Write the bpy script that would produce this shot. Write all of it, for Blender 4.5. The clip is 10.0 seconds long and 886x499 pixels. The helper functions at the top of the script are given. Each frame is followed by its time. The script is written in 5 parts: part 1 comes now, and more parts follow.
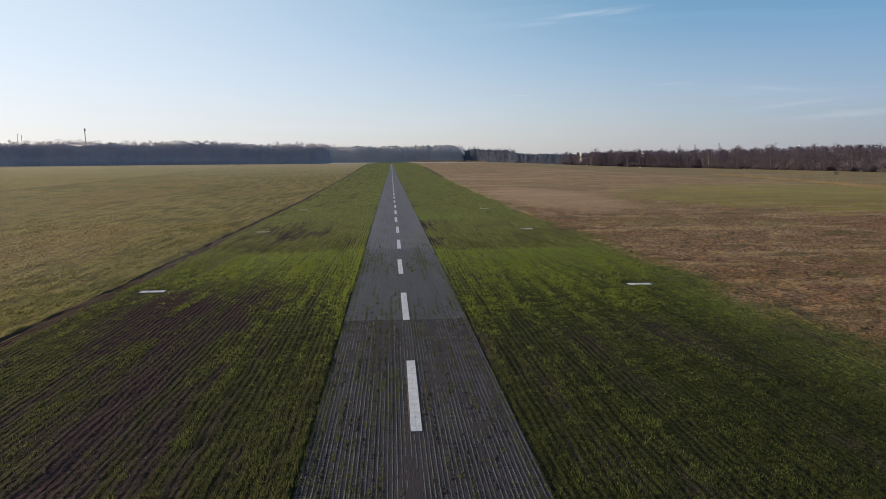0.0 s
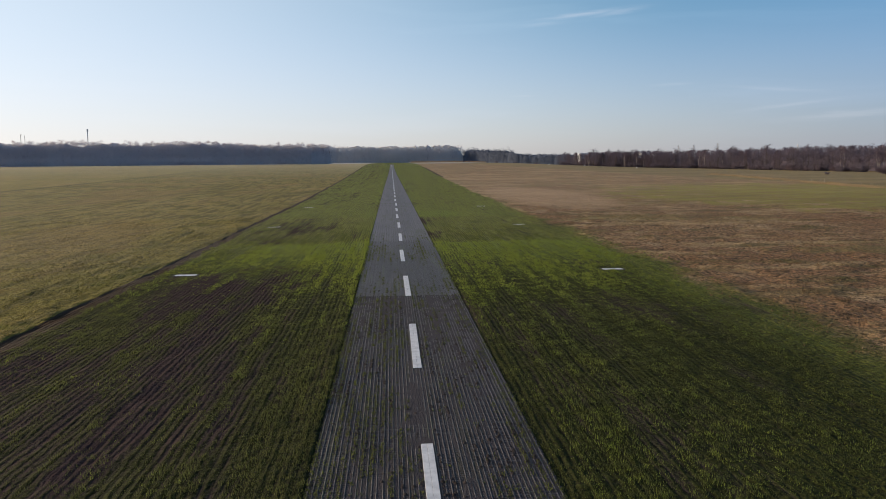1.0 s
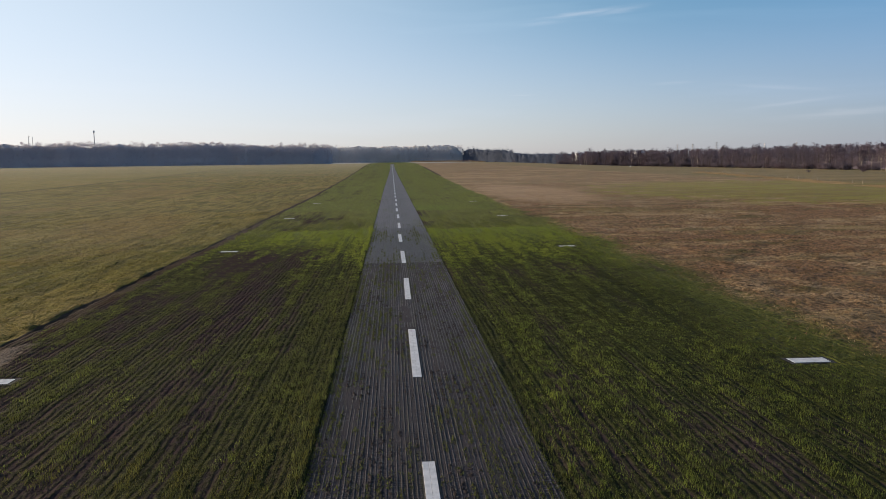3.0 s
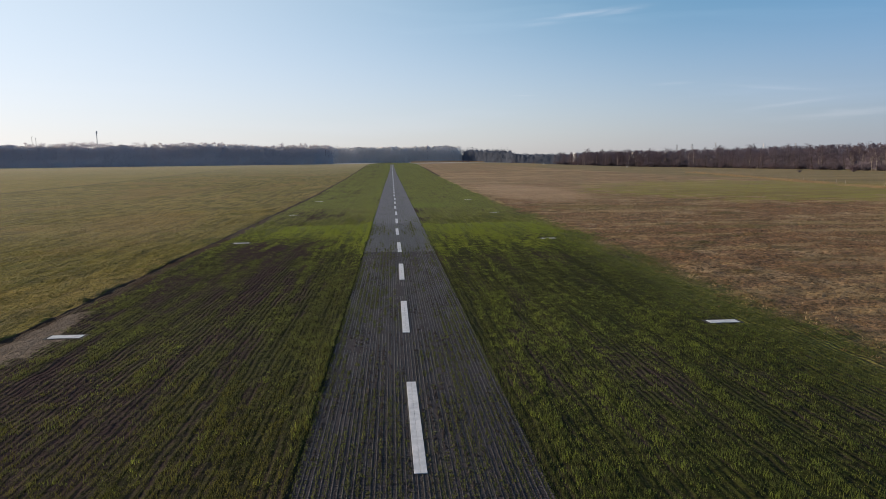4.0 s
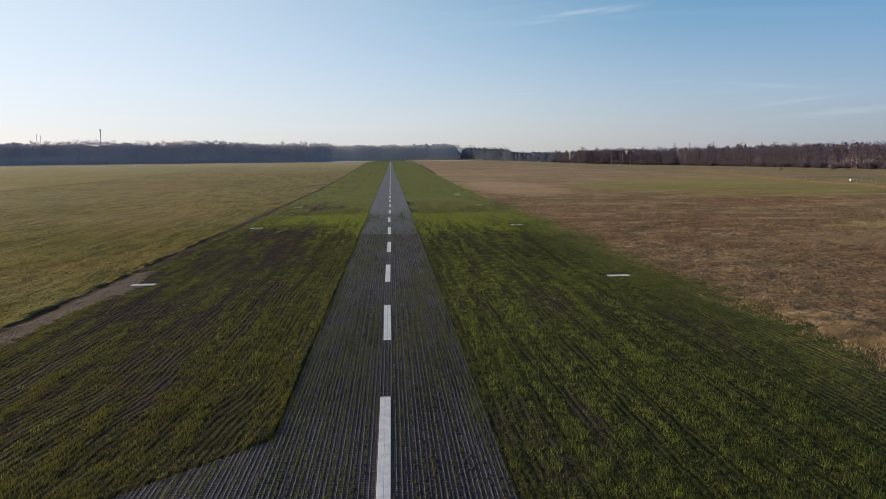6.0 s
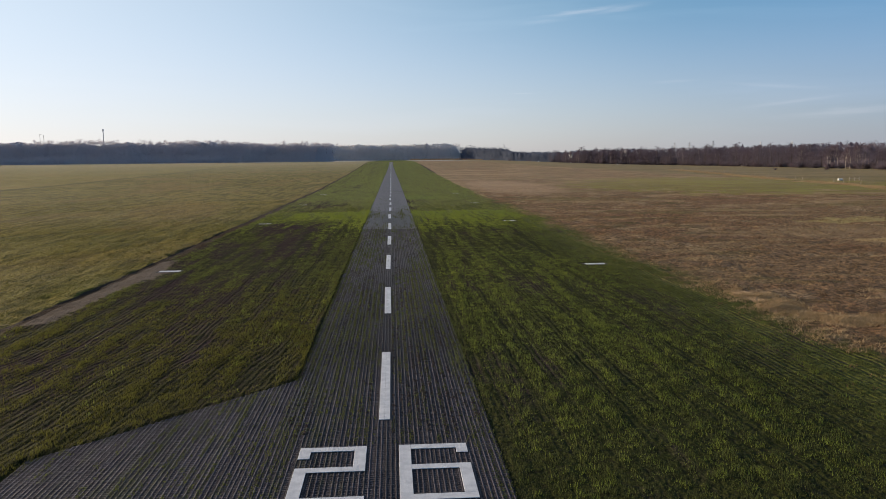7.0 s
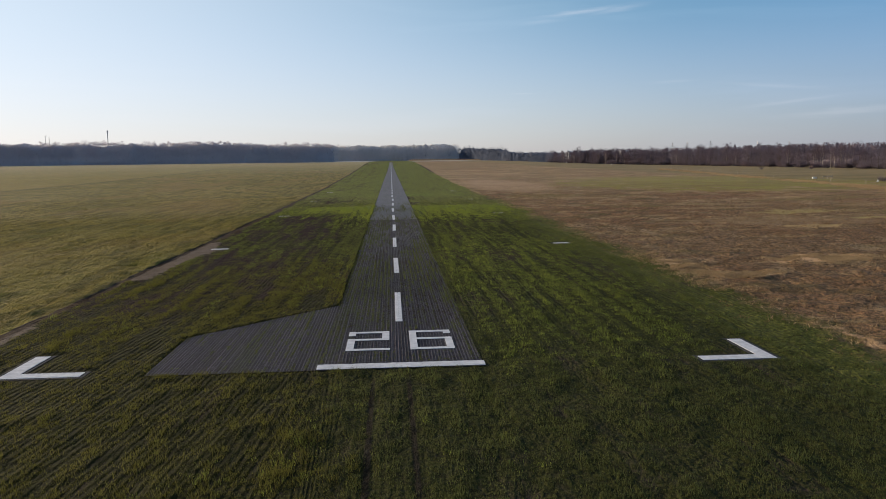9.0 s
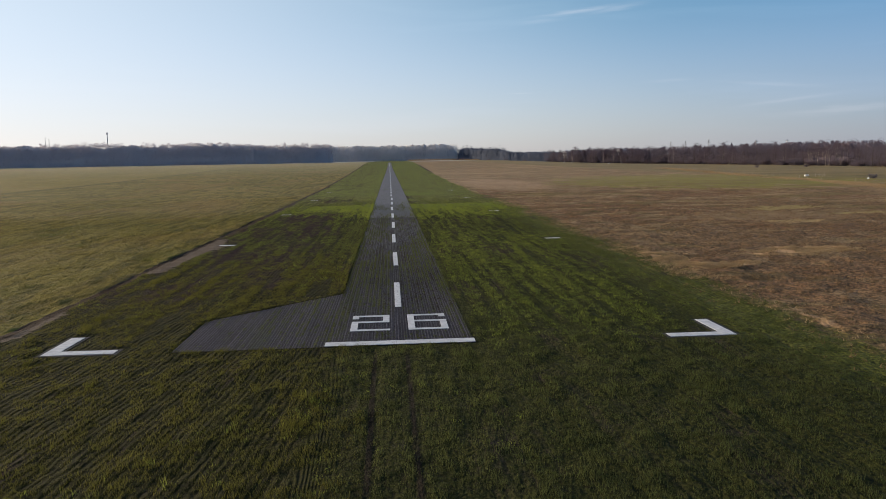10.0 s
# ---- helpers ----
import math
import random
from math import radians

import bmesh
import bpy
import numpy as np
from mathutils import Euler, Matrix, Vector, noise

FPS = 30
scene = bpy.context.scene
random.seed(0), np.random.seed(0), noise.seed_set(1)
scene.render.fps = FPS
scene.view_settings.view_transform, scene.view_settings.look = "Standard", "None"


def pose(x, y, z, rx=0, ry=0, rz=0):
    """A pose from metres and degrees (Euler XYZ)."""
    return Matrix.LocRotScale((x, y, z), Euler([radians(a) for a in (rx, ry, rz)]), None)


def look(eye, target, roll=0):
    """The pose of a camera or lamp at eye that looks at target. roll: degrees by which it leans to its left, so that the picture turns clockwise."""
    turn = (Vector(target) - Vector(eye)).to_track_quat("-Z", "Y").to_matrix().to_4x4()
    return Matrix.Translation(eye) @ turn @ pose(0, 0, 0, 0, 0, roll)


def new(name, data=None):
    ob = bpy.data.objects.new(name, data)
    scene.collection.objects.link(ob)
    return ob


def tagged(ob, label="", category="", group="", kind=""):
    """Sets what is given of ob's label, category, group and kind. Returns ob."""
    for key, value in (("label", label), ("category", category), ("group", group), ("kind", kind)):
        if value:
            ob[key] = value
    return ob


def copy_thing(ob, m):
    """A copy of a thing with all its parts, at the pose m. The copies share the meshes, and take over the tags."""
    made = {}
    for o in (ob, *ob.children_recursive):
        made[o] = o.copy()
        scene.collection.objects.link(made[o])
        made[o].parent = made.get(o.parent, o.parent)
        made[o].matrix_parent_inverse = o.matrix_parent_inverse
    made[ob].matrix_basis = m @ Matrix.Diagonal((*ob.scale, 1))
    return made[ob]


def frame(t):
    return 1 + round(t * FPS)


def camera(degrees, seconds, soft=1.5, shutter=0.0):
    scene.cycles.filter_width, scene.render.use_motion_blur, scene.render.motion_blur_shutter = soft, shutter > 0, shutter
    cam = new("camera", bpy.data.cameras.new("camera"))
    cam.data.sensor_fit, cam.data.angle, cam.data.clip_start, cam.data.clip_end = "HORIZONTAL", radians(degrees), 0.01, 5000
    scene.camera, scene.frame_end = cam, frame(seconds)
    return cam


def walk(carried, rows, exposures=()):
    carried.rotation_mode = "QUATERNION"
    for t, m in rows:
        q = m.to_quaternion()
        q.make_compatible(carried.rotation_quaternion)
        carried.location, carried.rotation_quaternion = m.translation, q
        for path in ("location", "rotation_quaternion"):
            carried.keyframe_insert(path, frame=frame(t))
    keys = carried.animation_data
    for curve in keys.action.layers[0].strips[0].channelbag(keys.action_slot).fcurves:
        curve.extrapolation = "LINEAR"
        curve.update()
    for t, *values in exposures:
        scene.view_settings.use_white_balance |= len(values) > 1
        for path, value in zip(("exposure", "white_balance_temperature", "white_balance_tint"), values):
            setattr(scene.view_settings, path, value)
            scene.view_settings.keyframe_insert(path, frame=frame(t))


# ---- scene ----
cam = camera(60.0, 10.0, soft=0.9)
PATH = [
    (0, (-0.623, 34.433, 7.812), (-0.491, 36.415, 7.586), -0.5),
    (0.5, (-0.744, 31.096, 7.785), (-0.613, 33.079, 7.56), -0.6),
    (1, (-0.898, 27.619, 7.769), (-0.765, 29.601, 7.544), -0.5),
    (1.5, (-0.983, 23.89, 7.805), (-0.851, 25.873, 7.578), -0.5),
    (2, (-1.04, 20.215, 7.802), (-0.907, 22.198, 7.575), -0.5),
    (2.5, (-0.93, 16.606, 7.781), (-0.799, 18.589, 7.554), -0.7),
    (4, (-0.553, 5.934, 7.671), (-0.423, 7.917, 7.446), -0.7),
    (4.5, (-0.293, 2.291, 7.641), (-0.163, 4.274, 7.415), -0.7),
    (5, (-0.013, -1.336, 7.623), (0.117, 0.647, 7.396), -0.8),
    (5.5, (0.252, -4.818, 7.596), (0.384, -2.835, 7.367), -0.7),
    (7, (0.338, -13.77, 7.631), (0.468, -11.788, 7.4), -0.6),
    (7.5, (0.246, -17.053, 7.611), (0.377, -15.071, 7.38), -0.7),
    (8, (0.147, -20.534, 7.588), (0.277, -18.551, 7.356), -0.8),
    (8.5, (-0.071, -24.111, 7.546), (0.06, -22.129, 7.316), -0.7),
    (9, (-0.252, -27.392, 7.546), (-0.12, -25.409, 7.316), -0.7),
    (9.5, (-0.323, -29.683, 7.527), (-0.19, -27.701, 7.295), -0.9),
    (10, (-0.274, -30.81, 7.491), (-0.14, -28.828, 7.261), -1.0),
]
EXPOSURE, KELVIN, TINT = 0.5, 7000, 14
walk(cam, [(t, look(eye, target, roll)) for t, eye, target, roll in PATH], [(0.0, EXPOSURE, KELVIN, TINT), (10.0, EXPOSURE, KELVIN, TINT)])

# ---- world, sun and exposure ----
SUN_AZ, SUN_EL = radians(-64), radians(13)  # from +y, negative to the left


WISPS = [
    (14.0, 0.1795, 2.3, 0.0022, 0.09, 0.17),
    (16.5, 0.181, 1.6, 0.0030, 0.12, 0.10),
    (11.2, 0.170, 1.3, 0.0022, 0.05, 0.06),
    (20.4, 0.0926, 1.3, 0.0016, 0.02, 0.05),
    (28.0, 0.064, 2.4, 0.0020, 0.10, 0.06),
    (27.0, 0.083, 2.6, 0.0018, -0.10, 0.05),
    (31.5, 0.051, 3.2, 0.0035, 0.06, 0.08),
    (9.7, 0.0833, 0.8, 0.0006, 0.0, 0.08),
]


def math_node(nt, op, a, b=0.0):
    n = nt.nodes.new("ShaderNodeMath")
    n.operation = op
    for k, v in enumerate((a, b)):
        if isinstance(v, bpy.types.NodeSocket):
            nt.links.new(v, n.inputs[k])
        else:
            n.inputs[k].default_value = v
    return n.outputs[0]


def make_world():
    world = bpy.data.worlds.new("sky")
    scene.world = world
    world.use_nodes = True
    nt = world.node_tree
    nt.nodes.clear()
    sky = nt.nodes.new("ShaderNodeTexSky")
    sky.sky_type, sky.sun_disc = "NISHITA", False
    sky.sun_elevation, sky.sun_rotation = SUN_EL, SUN_AZ
    sky.air_density, sky.dust_density, sky.ozone_density, sky.altitude = 1.0, 0.7, 3.4, 0
    # thin cirrus streaks all over the sky
    tc = nt.nodes.new("ShaderNodeTexCoord")
    mp = nt.nodes.new("ShaderNodeMapping")
    mp.inputs["Scale"].default_value = (1.6, 2.2, 16.0)
    mp.inputs["Rotation"].default_value = (0.0, radians(7), 0.0)
    nz = nt.nodes.new("ShaderNodeTexNoise")
    nz.inputs["Scale"].default_value, nz.inputs["Detail"].default_value = 1.7, 6
    nz.inputs["Distortion"].default_value = 0.6
    rp = nt.nodes.new("ShaderNodeMapRange")
    rp.inputs["From Min"].default_value, rp.inputs["From Max"].default_value = 0.53, 0.85
    rp.inputs["To Max"].default_value = 0.07
    mx = nt.nodes.new("ShaderNodeMix")
    mx.data_type = "RGBA"
    mx.inputs["B"].default_value = (7.5, 8.0, 8.8, 1)
    # pale haze low over the horizon, the same all round
    sp = nt.nodes.new("ShaderNodeSeparateXYZ")
    low = nt.nodes.new("ShaderNodeMapRange")
    low.interpolation_type = "SMOOTHERSTEP"
    low.inputs["From Min"].default_value, low.inputs["From Max"].default_value = 0.26, -0.05
    low.inputs["To Max"].default_value = 0.36
    tint = nt.nodes.new("ShaderNodeMix")
    tint.data_type, tint.blend_type = "RGBA", "MULTIPLY"
    tint.inputs["Factor"].default_value = 1.0
    shade = nt.nodes.new("ShaderNodeMix")
    shade.data_type = "RGBA"
    shade.inputs["A"].default_value, shade.inputs["B"].default_value = (0.665, 0.945, 0.93, 1), (0.78, 0.87, 1.10, 1)
    warm = nt.nodes.new("ShaderNodeMapRange")
    warm.interpolation_type = "SMOOTHSTEP"
    warm.inputs["From Min"].default_value, warm.inputs["From Max"].default_value = 0.30, 0.0
    warm.inputs["To Min"].default_value = 0.0
    veil = nt.nodes.new("ShaderNodeMix")
    veil.data_type = "RGBA"
    veil.inputs["B"].default_value = (5.0, 5.0, 5.9, 1)
    # the wide pale glow of thin haze round the sun
    dot = nt.nodes.new("ShaderNodeVectorMath")
    dot.operation = "DOT_PRODUCT"
    dot.inputs[1].default_value = (math.sin(SUN_AZ) * math.cos(SUN_EL), math.cos(SUN_AZ) * math.cos(SUN_EL), math.sin(SUN_EL))
    near = nt.nodes.new("ShaderNodeMapRange")
    near.interpolation_type = "SMOOTHSTEP"
    near.inputs["From Min"].default_value, near.inputs["From Max"].default_value = 0.08, 1.0
    near.inputs["To Max"].default_value = 0.6
    glow = nt.nodes.new("ShaderNodeMix")
    glow.data_type = "RGBA"
    glow.inputs["B"].default_value = (5.3, 5.55, 6.0, 1)
    # the deeper blue away from the sun, darkest low down
    away = nt.nodes.new("ShaderNodeMapRange")
    away.interpolation_type = "SMOOTHSTEP"
    away.inputs["From Min"].default_value, away.inputs["From Max"].default_value = 0.36, -0.36
    deep = nt.nodes.new("ShaderNodeMix")
    deep.data_type, deep.blend_type = "RGBA", "MULTIPLY"
    hue = nt.nodes.new("ShaderNodeMix")
    hue.data_type = "RGBA"
    hue.inputs["A"].default_value, hue.inputs["B"].default_value = (0.82, 1.01, 1.17, 1), (0.63, 0.70, 0.81, 1)
    # a few thin wisps of cirrus: azimuth, height, half width and half thickness, slope, strength
    az = math_node(nt, "ARCTAN2", sp.outputs[0], sp.outputs[1])
    rag = nt.nodes.new("ShaderNodeTexNoise")
    rag.inputs["Scale"].default_value, rag.inputs["Detail"].default_value = 5.0, 5
    stretch = nt.nodes.new("ShaderNodeMapping")
    stretch.inputs["Scale"].default_value = (5.0, 5.0, 60.0)
    nt.links.new(tc.outputs["Generated"], stretch.inputs["Vector"])
    nt.links.new(stretch.outputs["Vector"], rag.inputs["Vector"])
    total = None
    for a, z, wide, thick, slope, strength in WISPS:
        du = math_node(nt, "SUBTRACT", az, radians(a))
        dv = math_node(nt, "SUBTRACT", math_node(nt, "SUBTRACT", sp.outputs[2], z), math_node(nt, "MULTIPLY", du, slope))
        dv = math_node(nt, "ADD", dv, math_node(nt, "MULTIPLY", math_node(nt, "SUBTRACT", rag.outputs["Fac"], 0.5), thick * 2.4))
        r2 = math_node(nt, "ADD", math_node(nt, "POWER", math_node(nt, "ABSOLUTE", math_node(nt, "DIVIDE", du, radians(wide))), 2.0), math_node(nt, "POWER", math_node(nt, "ABSOLUTE", math_node(nt, "DIVIDE", dv, thick)), 2.0))
        w = math_node(nt, "MULTIPLY", math_node(nt, "EXPONENT", math_node(nt, "MULTIPLY", r2, -1.0), 0.0), strength)
        total = w if total is None else math_node(nt, "MAXIMUM", total, w)
    cirrus = nt.nodes.new("ShaderNodeMix")
    cirrus.data_type = "RGBA"
    cirrus.inputs["B"].default_value = (6.4, 6.6, 7.2, 1)
    bg = nt.nodes.new("ShaderNodeBackground")
    bg.inputs["Strength"].default_value = SKY
    out = nt.nodes.new("ShaderNodeOutputWorld")
    nt.links.new(tc.outputs["Generated"], mp.inputs["Vector"])
    nt.links.new(mp.outputs["Vector"], nz.inputs["Vector"])
    nt.links.new(nz.outputs["Fac"], rp.inputs["Value"])
    nt.links.new(rp.outputs["Result"], mx.inputs["Factor"])
    nt.links.new(sky.outputs["Color"], mx.inputs["A"])
    nt.links.new(tc.outputs["Generated"], sp.inputs[0])
    nt.links.new(sp.outputs[2], low.inputs["Value"])
    nt.links.new(sp.outputs[2], warm.inputs["Value"])
    nt.links.new(warm.outputs["Result"], shade.inputs["Factor"])
    nt.links.new(shade.outputs["Result"], tint.inputs["B"])
    nt.links.new(mx.outputs["Result"], tint.inputs["A"])
    nt.links.new(tint.outputs["Result"], veil.inputs["A"])
    nt.links.new(low.outputs["Result"], veil.inputs["Factor"])
    nt.links.new(tc.outputs["Generated"], dot.inputs[0])
    nt.links.new(dot.outputs["Value"], near.inputs["Value"])
    nt.links.new(near.outputs["Result"], glow.inputs["Factor"])
    nt.links.new(veil.outputs["Result"], glow.inputs["A"])
    nt.links.new(dot.outputs["Value"], away.inputs["Value"])
    nt.links.new(away.outputs["Result"], deep.inputs["Factor"])
    nt.links.new(warm.outputs["Result"], hue.inputs["Factor"])
    nt.links.new(hue.outputs["Result"], deep.inputs["B"])
    nt.links.new(glow.outputs["Result"], deep.inputs["A"])
    nt.links.new(deep.outputs["Result"], cirrus.inputs["A"])
    nt.links.new(total, cirrus.inputs["Factor"])
    nt.links.new(cirrus.outputs["Result"], bg.inputs["Color"])
    nt.links.new(bg.outputs["Background"], out.inputs["Surface"])


SKY = 0.118
make_world()
sun_data = bpy.data.lights.new("sun", "SUN")
sun_data.energy, sun_data.angle, sun_data.color = 5.0, radians(0.6), (1.0, 0.85, 0.64)
sun = new("sun", sun_data)
sun.matrix_world = look((0, 0, 0), (-math.sin(SUN_AZ) * math.cos(SUN_EL), -math.cos(SUN_AZ) * math.cos(SUN_EL), -math.sin(SUN_EL)))


# ---- noise and ground form ----
def vnoise(x, y, seed=0):
    """Smooth value noise, 0 to 1, on arrays."""
    xi, yi = np.floor(x), np.floor(y)
    u, v = x - xi, y - yi
    u, v = u * u * (3 - 2 * u), v * v * (3 - 2 * v)

    def h(a, b):
        q = np.sin(a * 127.1 + b * 311.7 + seed * 74.7) * 43758.5453
        return q - np.floor(q)

    return (h(xi, yi) * (1 - u) + h(xi + 1, yi) * u) * (1 - v) + (h(xi, yi + 1) * (1 - u) + h(xi + 1, yi + 1) * u) * v


def fbm(x, y, octaves=4, seed=0):
    total, gain = 0.0, 0.5
    for k in range(octaves):
        total = total + gain * vnoise(x * 2**k, y * 2**k, seed + k)
        gain *= 0.5
    return total / (1 - 0.5**octaves)


def smooth(a, b, v):
    s = np.clip((v - a) / (b - a), 0, 1)
    return s * s * (3 - 2 * s)


LEFT_EDGE, RIGHT_EDGE = -17.55, 18.1


def left_edge(y):
    return LEFT_EDGE - 0.0085 * np.clip(y, 0, 260) + 0.3 * (vnoise(y / 9, y * 0, 3) - 0.5) + 0.16 * (vnoise(y / 1.7, y * 0, 4) - 0.5)


def right_edge(y):
    return RIGHT_EDGE + 0.0085 * np.clip(y, 0, 260) + 0.9 * (vnoise(y / 14, y * 0, 5) - 0.5) + 0.5 * (vnoise(y / 2.3, y * 0, 6) - 0.5)


def paved(x, y, grow=0.0):
    """1 on the mat strip and its flare at the threshold."""
    strip = (np.abs(x) < 3.05 + grow) & (y > -grow) & (y < 640)
    flare = (x > -9.2 - grow) & (x < -2.9) & (y > -grow) & (y < 12.9 + (x + 2.9) * 1.11 + grow)
    return (strip | flare).astype(float)


def flats(x, y):
    """1 where an edge plate or a corner mark lies."""
    k = np.round(y / 41.0)
    plate = (np.abs(y - k * 41.0) < 0.8) & (k > 0) & (k < 6) & ((np.abs(x + 15.45) < 1.05) | (np.abs(x - 15.03) < 1.05))
    angle = (np.abs(np.abs(x) - 12.9) < 1.8) & (y > -0.3) & (y < 1.2) | (np.abs(np.abs(x) - 14.0) < 0.65) & (y > -0.3) & (y < 3.8)
    return (plate | angle).astype(float)


def rise(x, y):
    """The land climbs gently towards the woods ahead."""
    r = np.hypot(x, y)
    return 6.0 * smooth(180, 740, y) * (1 - smooth(60, 240, x)) + 0.0021 * np.clip(r - 140, 0, 2000) * smooth(140, 240, r) + 0.6 * smooth(50, 110, x) * smooth(60, 160, y)


def rows(x, y):
    """The seeded rows, 0 between them and 1 on them; a little askew beside the threshold."""
    warp = 0.16 * (fbm(x / 0.9, y / 2.5, 2, 44) - 0.5) + 0.14 * (fbm(x / 0.3, y / 0.5, 2, 47) - 0.5)
    v = x - 0.12 * (y - 20) * smooth(-1.5, -3, x) * smooth(20, 14, y) + warp
    return 0.5 + 0.5 * np.sin(2 * np.pi * v / ROW)


ROW = 0.25


def cover(x, y):
    """How closely grass covers the soil of the runway, 0 to 1."""
    n = fbm(x / 3.2, y / 11, 4, 11)
    fine = vnoise(x / 0.55, y / 4.5, 15)
    base = 0.66 + 0.0 * x
    base = base - 0.26 * smooth(-4.5, -7.5, x) * smooth(-16.5, -13, x) * smooth(34, 50, y) * smooth(84, 68, y) - 0.05 * smooth(-4, -7, x) * smooth(14, 22, y) * smooth(42, 28, y)
    base = base + 0.24 * smooth(-9, -6, x) * smooth(-2, -3, x) * smooth(12, 30, y)
    base = base - (0.0 + 0.13 * smooth(2, -4, x)) * smooth(102, 107, y) * smooth(150, 134, y)
    base = base + (0.20 - 0.16 * smooth(2, -4, x)) * smooth(134, 155, y)
    base = base + 0.30 * smooth(16, 6, y) + 0.14 * smooth(-5, -8, x) * smooth(76, 88, y)
    base = base + 0.16 * smooth(3, 6, x) * smooth(42, 62, y)
    base = base + 0.10 * smooth(2, 4, x) * smooth(8, 16, y) * smooth(34, 26, y) * smooth(19, 15, x)
    base = base + 0.14 * smooth(6, 10, x) * smooth(14, 24, y) * smooth(70, 55, y)
    base = base + 0.45 * smooth(86, 90, y) * smooth(104, 99, y)
    base = base + 0.4 * smooth(137, 140, y) * smooth(153, 149, y)
    streaky = smooth(-4, -7, x) * smooth(26, 40, y) * smooth(95, 76, y)
    return np.clip(base + 1.05 * (n - 0.5) + (0.5 + 0.6 * streaky) * (fine - 0.5) + 0.3 * streaky * (vnoise(x / 0.27, y / 2.1, 16) - 0.5), 0, 1)


def lushness(x, y):
    """Where the young grass stands brightest."""
    n = fbm(x / 2.5, y / 6, 3, 31)
    v = 0.95 * smooth(85, 89, y) * smooth(104, 99, y) * smooth(18.5, 15, x) * smooth(-15, -11, x)
    v = v + 0.9 * smooth(2.6, 3.4, x) * smooth(11, 6, x) * smooth(136, 140, y) * smooth(153, 149, y)
    v = v + 0.5 * smooth(-9, -6, x) * smooth(-2, -3, x) * smooth(54, 80, y) * smooth(110, 95, y)
    v = v + 0.55 * smooth(3, 4, x) * smooth(18, 13, x) * smooth(58, 86, y) * smooth(104, 100, y)
    v = v + 0.3 * smooth(-6, -3, x) * smooth(6, 2, x) * smooth(60, 76, y) + 0.3 * smooth(0.5, 0.68, n) * smooth(108, 102, y) * (0.3 + 0.7 * smooth(60, 80, y))
    v = v + 0.4 * smooth(3, 4, x) * smooth(17, 11, x) * smooth(-4, 6, y) * (1 - 0.6 * smooth(42, 58, y)) * smooth(95, 75, y)
    return np.clip(v + 0.30 * smooth(136, 140, y) + 0.28 * smooth(62, 88, y) * smooth(104, 101, y), 0, 1)


def sandy_ground(x, y):
    """Bare sandy patches along the left edge."""
    le = left_edge(y)
    sand = smooth(le + 0.0, le + 0.2, x) * smooth(le + 2.3 + 1.4 * smooth(34, 38, y) * smooth(44, 40, y), le + 1.0, x) * smooth(21, 25, y) * smooth(50, 44, y)
    return np.maximum(sand, 0.85 * smooth(le - 0.2, le + 0.1, x) * smooth(le + 1.3, le + 0.5, x) * smooth(0, 4, y) * smooth(11.5, 8.5, y))


def straw_patch(x, y):
    """Swaths of pale lying straw in the meadow beside the runway."""
    n = 0.9 * (fbm(x / 1.6, y / 1.3, 3, 93) - 0.5)
    v = 0 * x
    for cx, cy, wide, deep, k in ((19.9, 23.8, 1.3, 5.0, 0.0), (22.6, 19.7, 3.4, 1.5, 0.0), (31.5, 26.3, 5.0, 2.6, 0.1), (55.0, 74.0, 8.0, 4.5, 0.2), (60.0, 62.0, 6.0, 2.5, 0.0), (18.9, 2.6, 1.0, 4.2, 0.0), (45.0, 52.0, 4.0, 2.0, 0.2)):
        u = (x - cx) / wide
        v = np.maximum(v, (0.55 if cy < 10 else 1.0) * smooth(1.15, 0.45, np.hypot(u, (y - cy - k * (x - cx)) / deep) + n))
    return v


def ground_z(x, y):
    x, y = np.asarray(x, float), np.asarray(y, float)
    le, re = left_edge(y), right_edge(y)
    off = (1 - paved(x, y, 0.05)) * (1 - flats(x, y))
    near = smooth(260, 120, np.abs(y)) * smooth(120, 60, np.abs(x))
    bumps = 0.12 * (fbm(x / 0.6, y / 0.9, 3, 21) - 0.5) + 0.14 * smooth(14, -2, y) * (fbm((x - 0.12 * y) / 0.6, y / 1.4, 3, 22) - 0.5)
    ruts = np.exp(-(((x + 1.0) / 0.10) ** 2)) + 0.7 * np.exp(-(((x - 0.25) / 0.12) ** 2))
    bumps = bumps - 0.05 * ruts * smooth(0, -3, y) * smooth(-26, -20, y)
    tuss = 0.34 * (fbm(x / 1.3, y / 1.1, 3, 25) - 0.5)
    outside = np.clip(smooth(le + 0.05, le - 0.35, x) + smooth(re - 0.2, re + 0.9, x), 0, 1)
    lip = (0.012 + 0.03 * smooth(15, 40, y)) * smooth(le + 0.04, le - 0.14, x) - 0.012 * smooth(le + 1.1, le + 0.2, x) * smooth(le - 0.1, le + 0.1, x)
    return rise(x, y) + near * off * (bumps * (1 - outside) + tuss * outside) + lip + 0.06 * smooth(re - 1.5, re + 1.5, x) + (0.03 + 0.045 * (x < 0) * smooth(-1.5, 0.5, y) * smooth(170, 120, y) * paved(x, y, 0.55)) * off


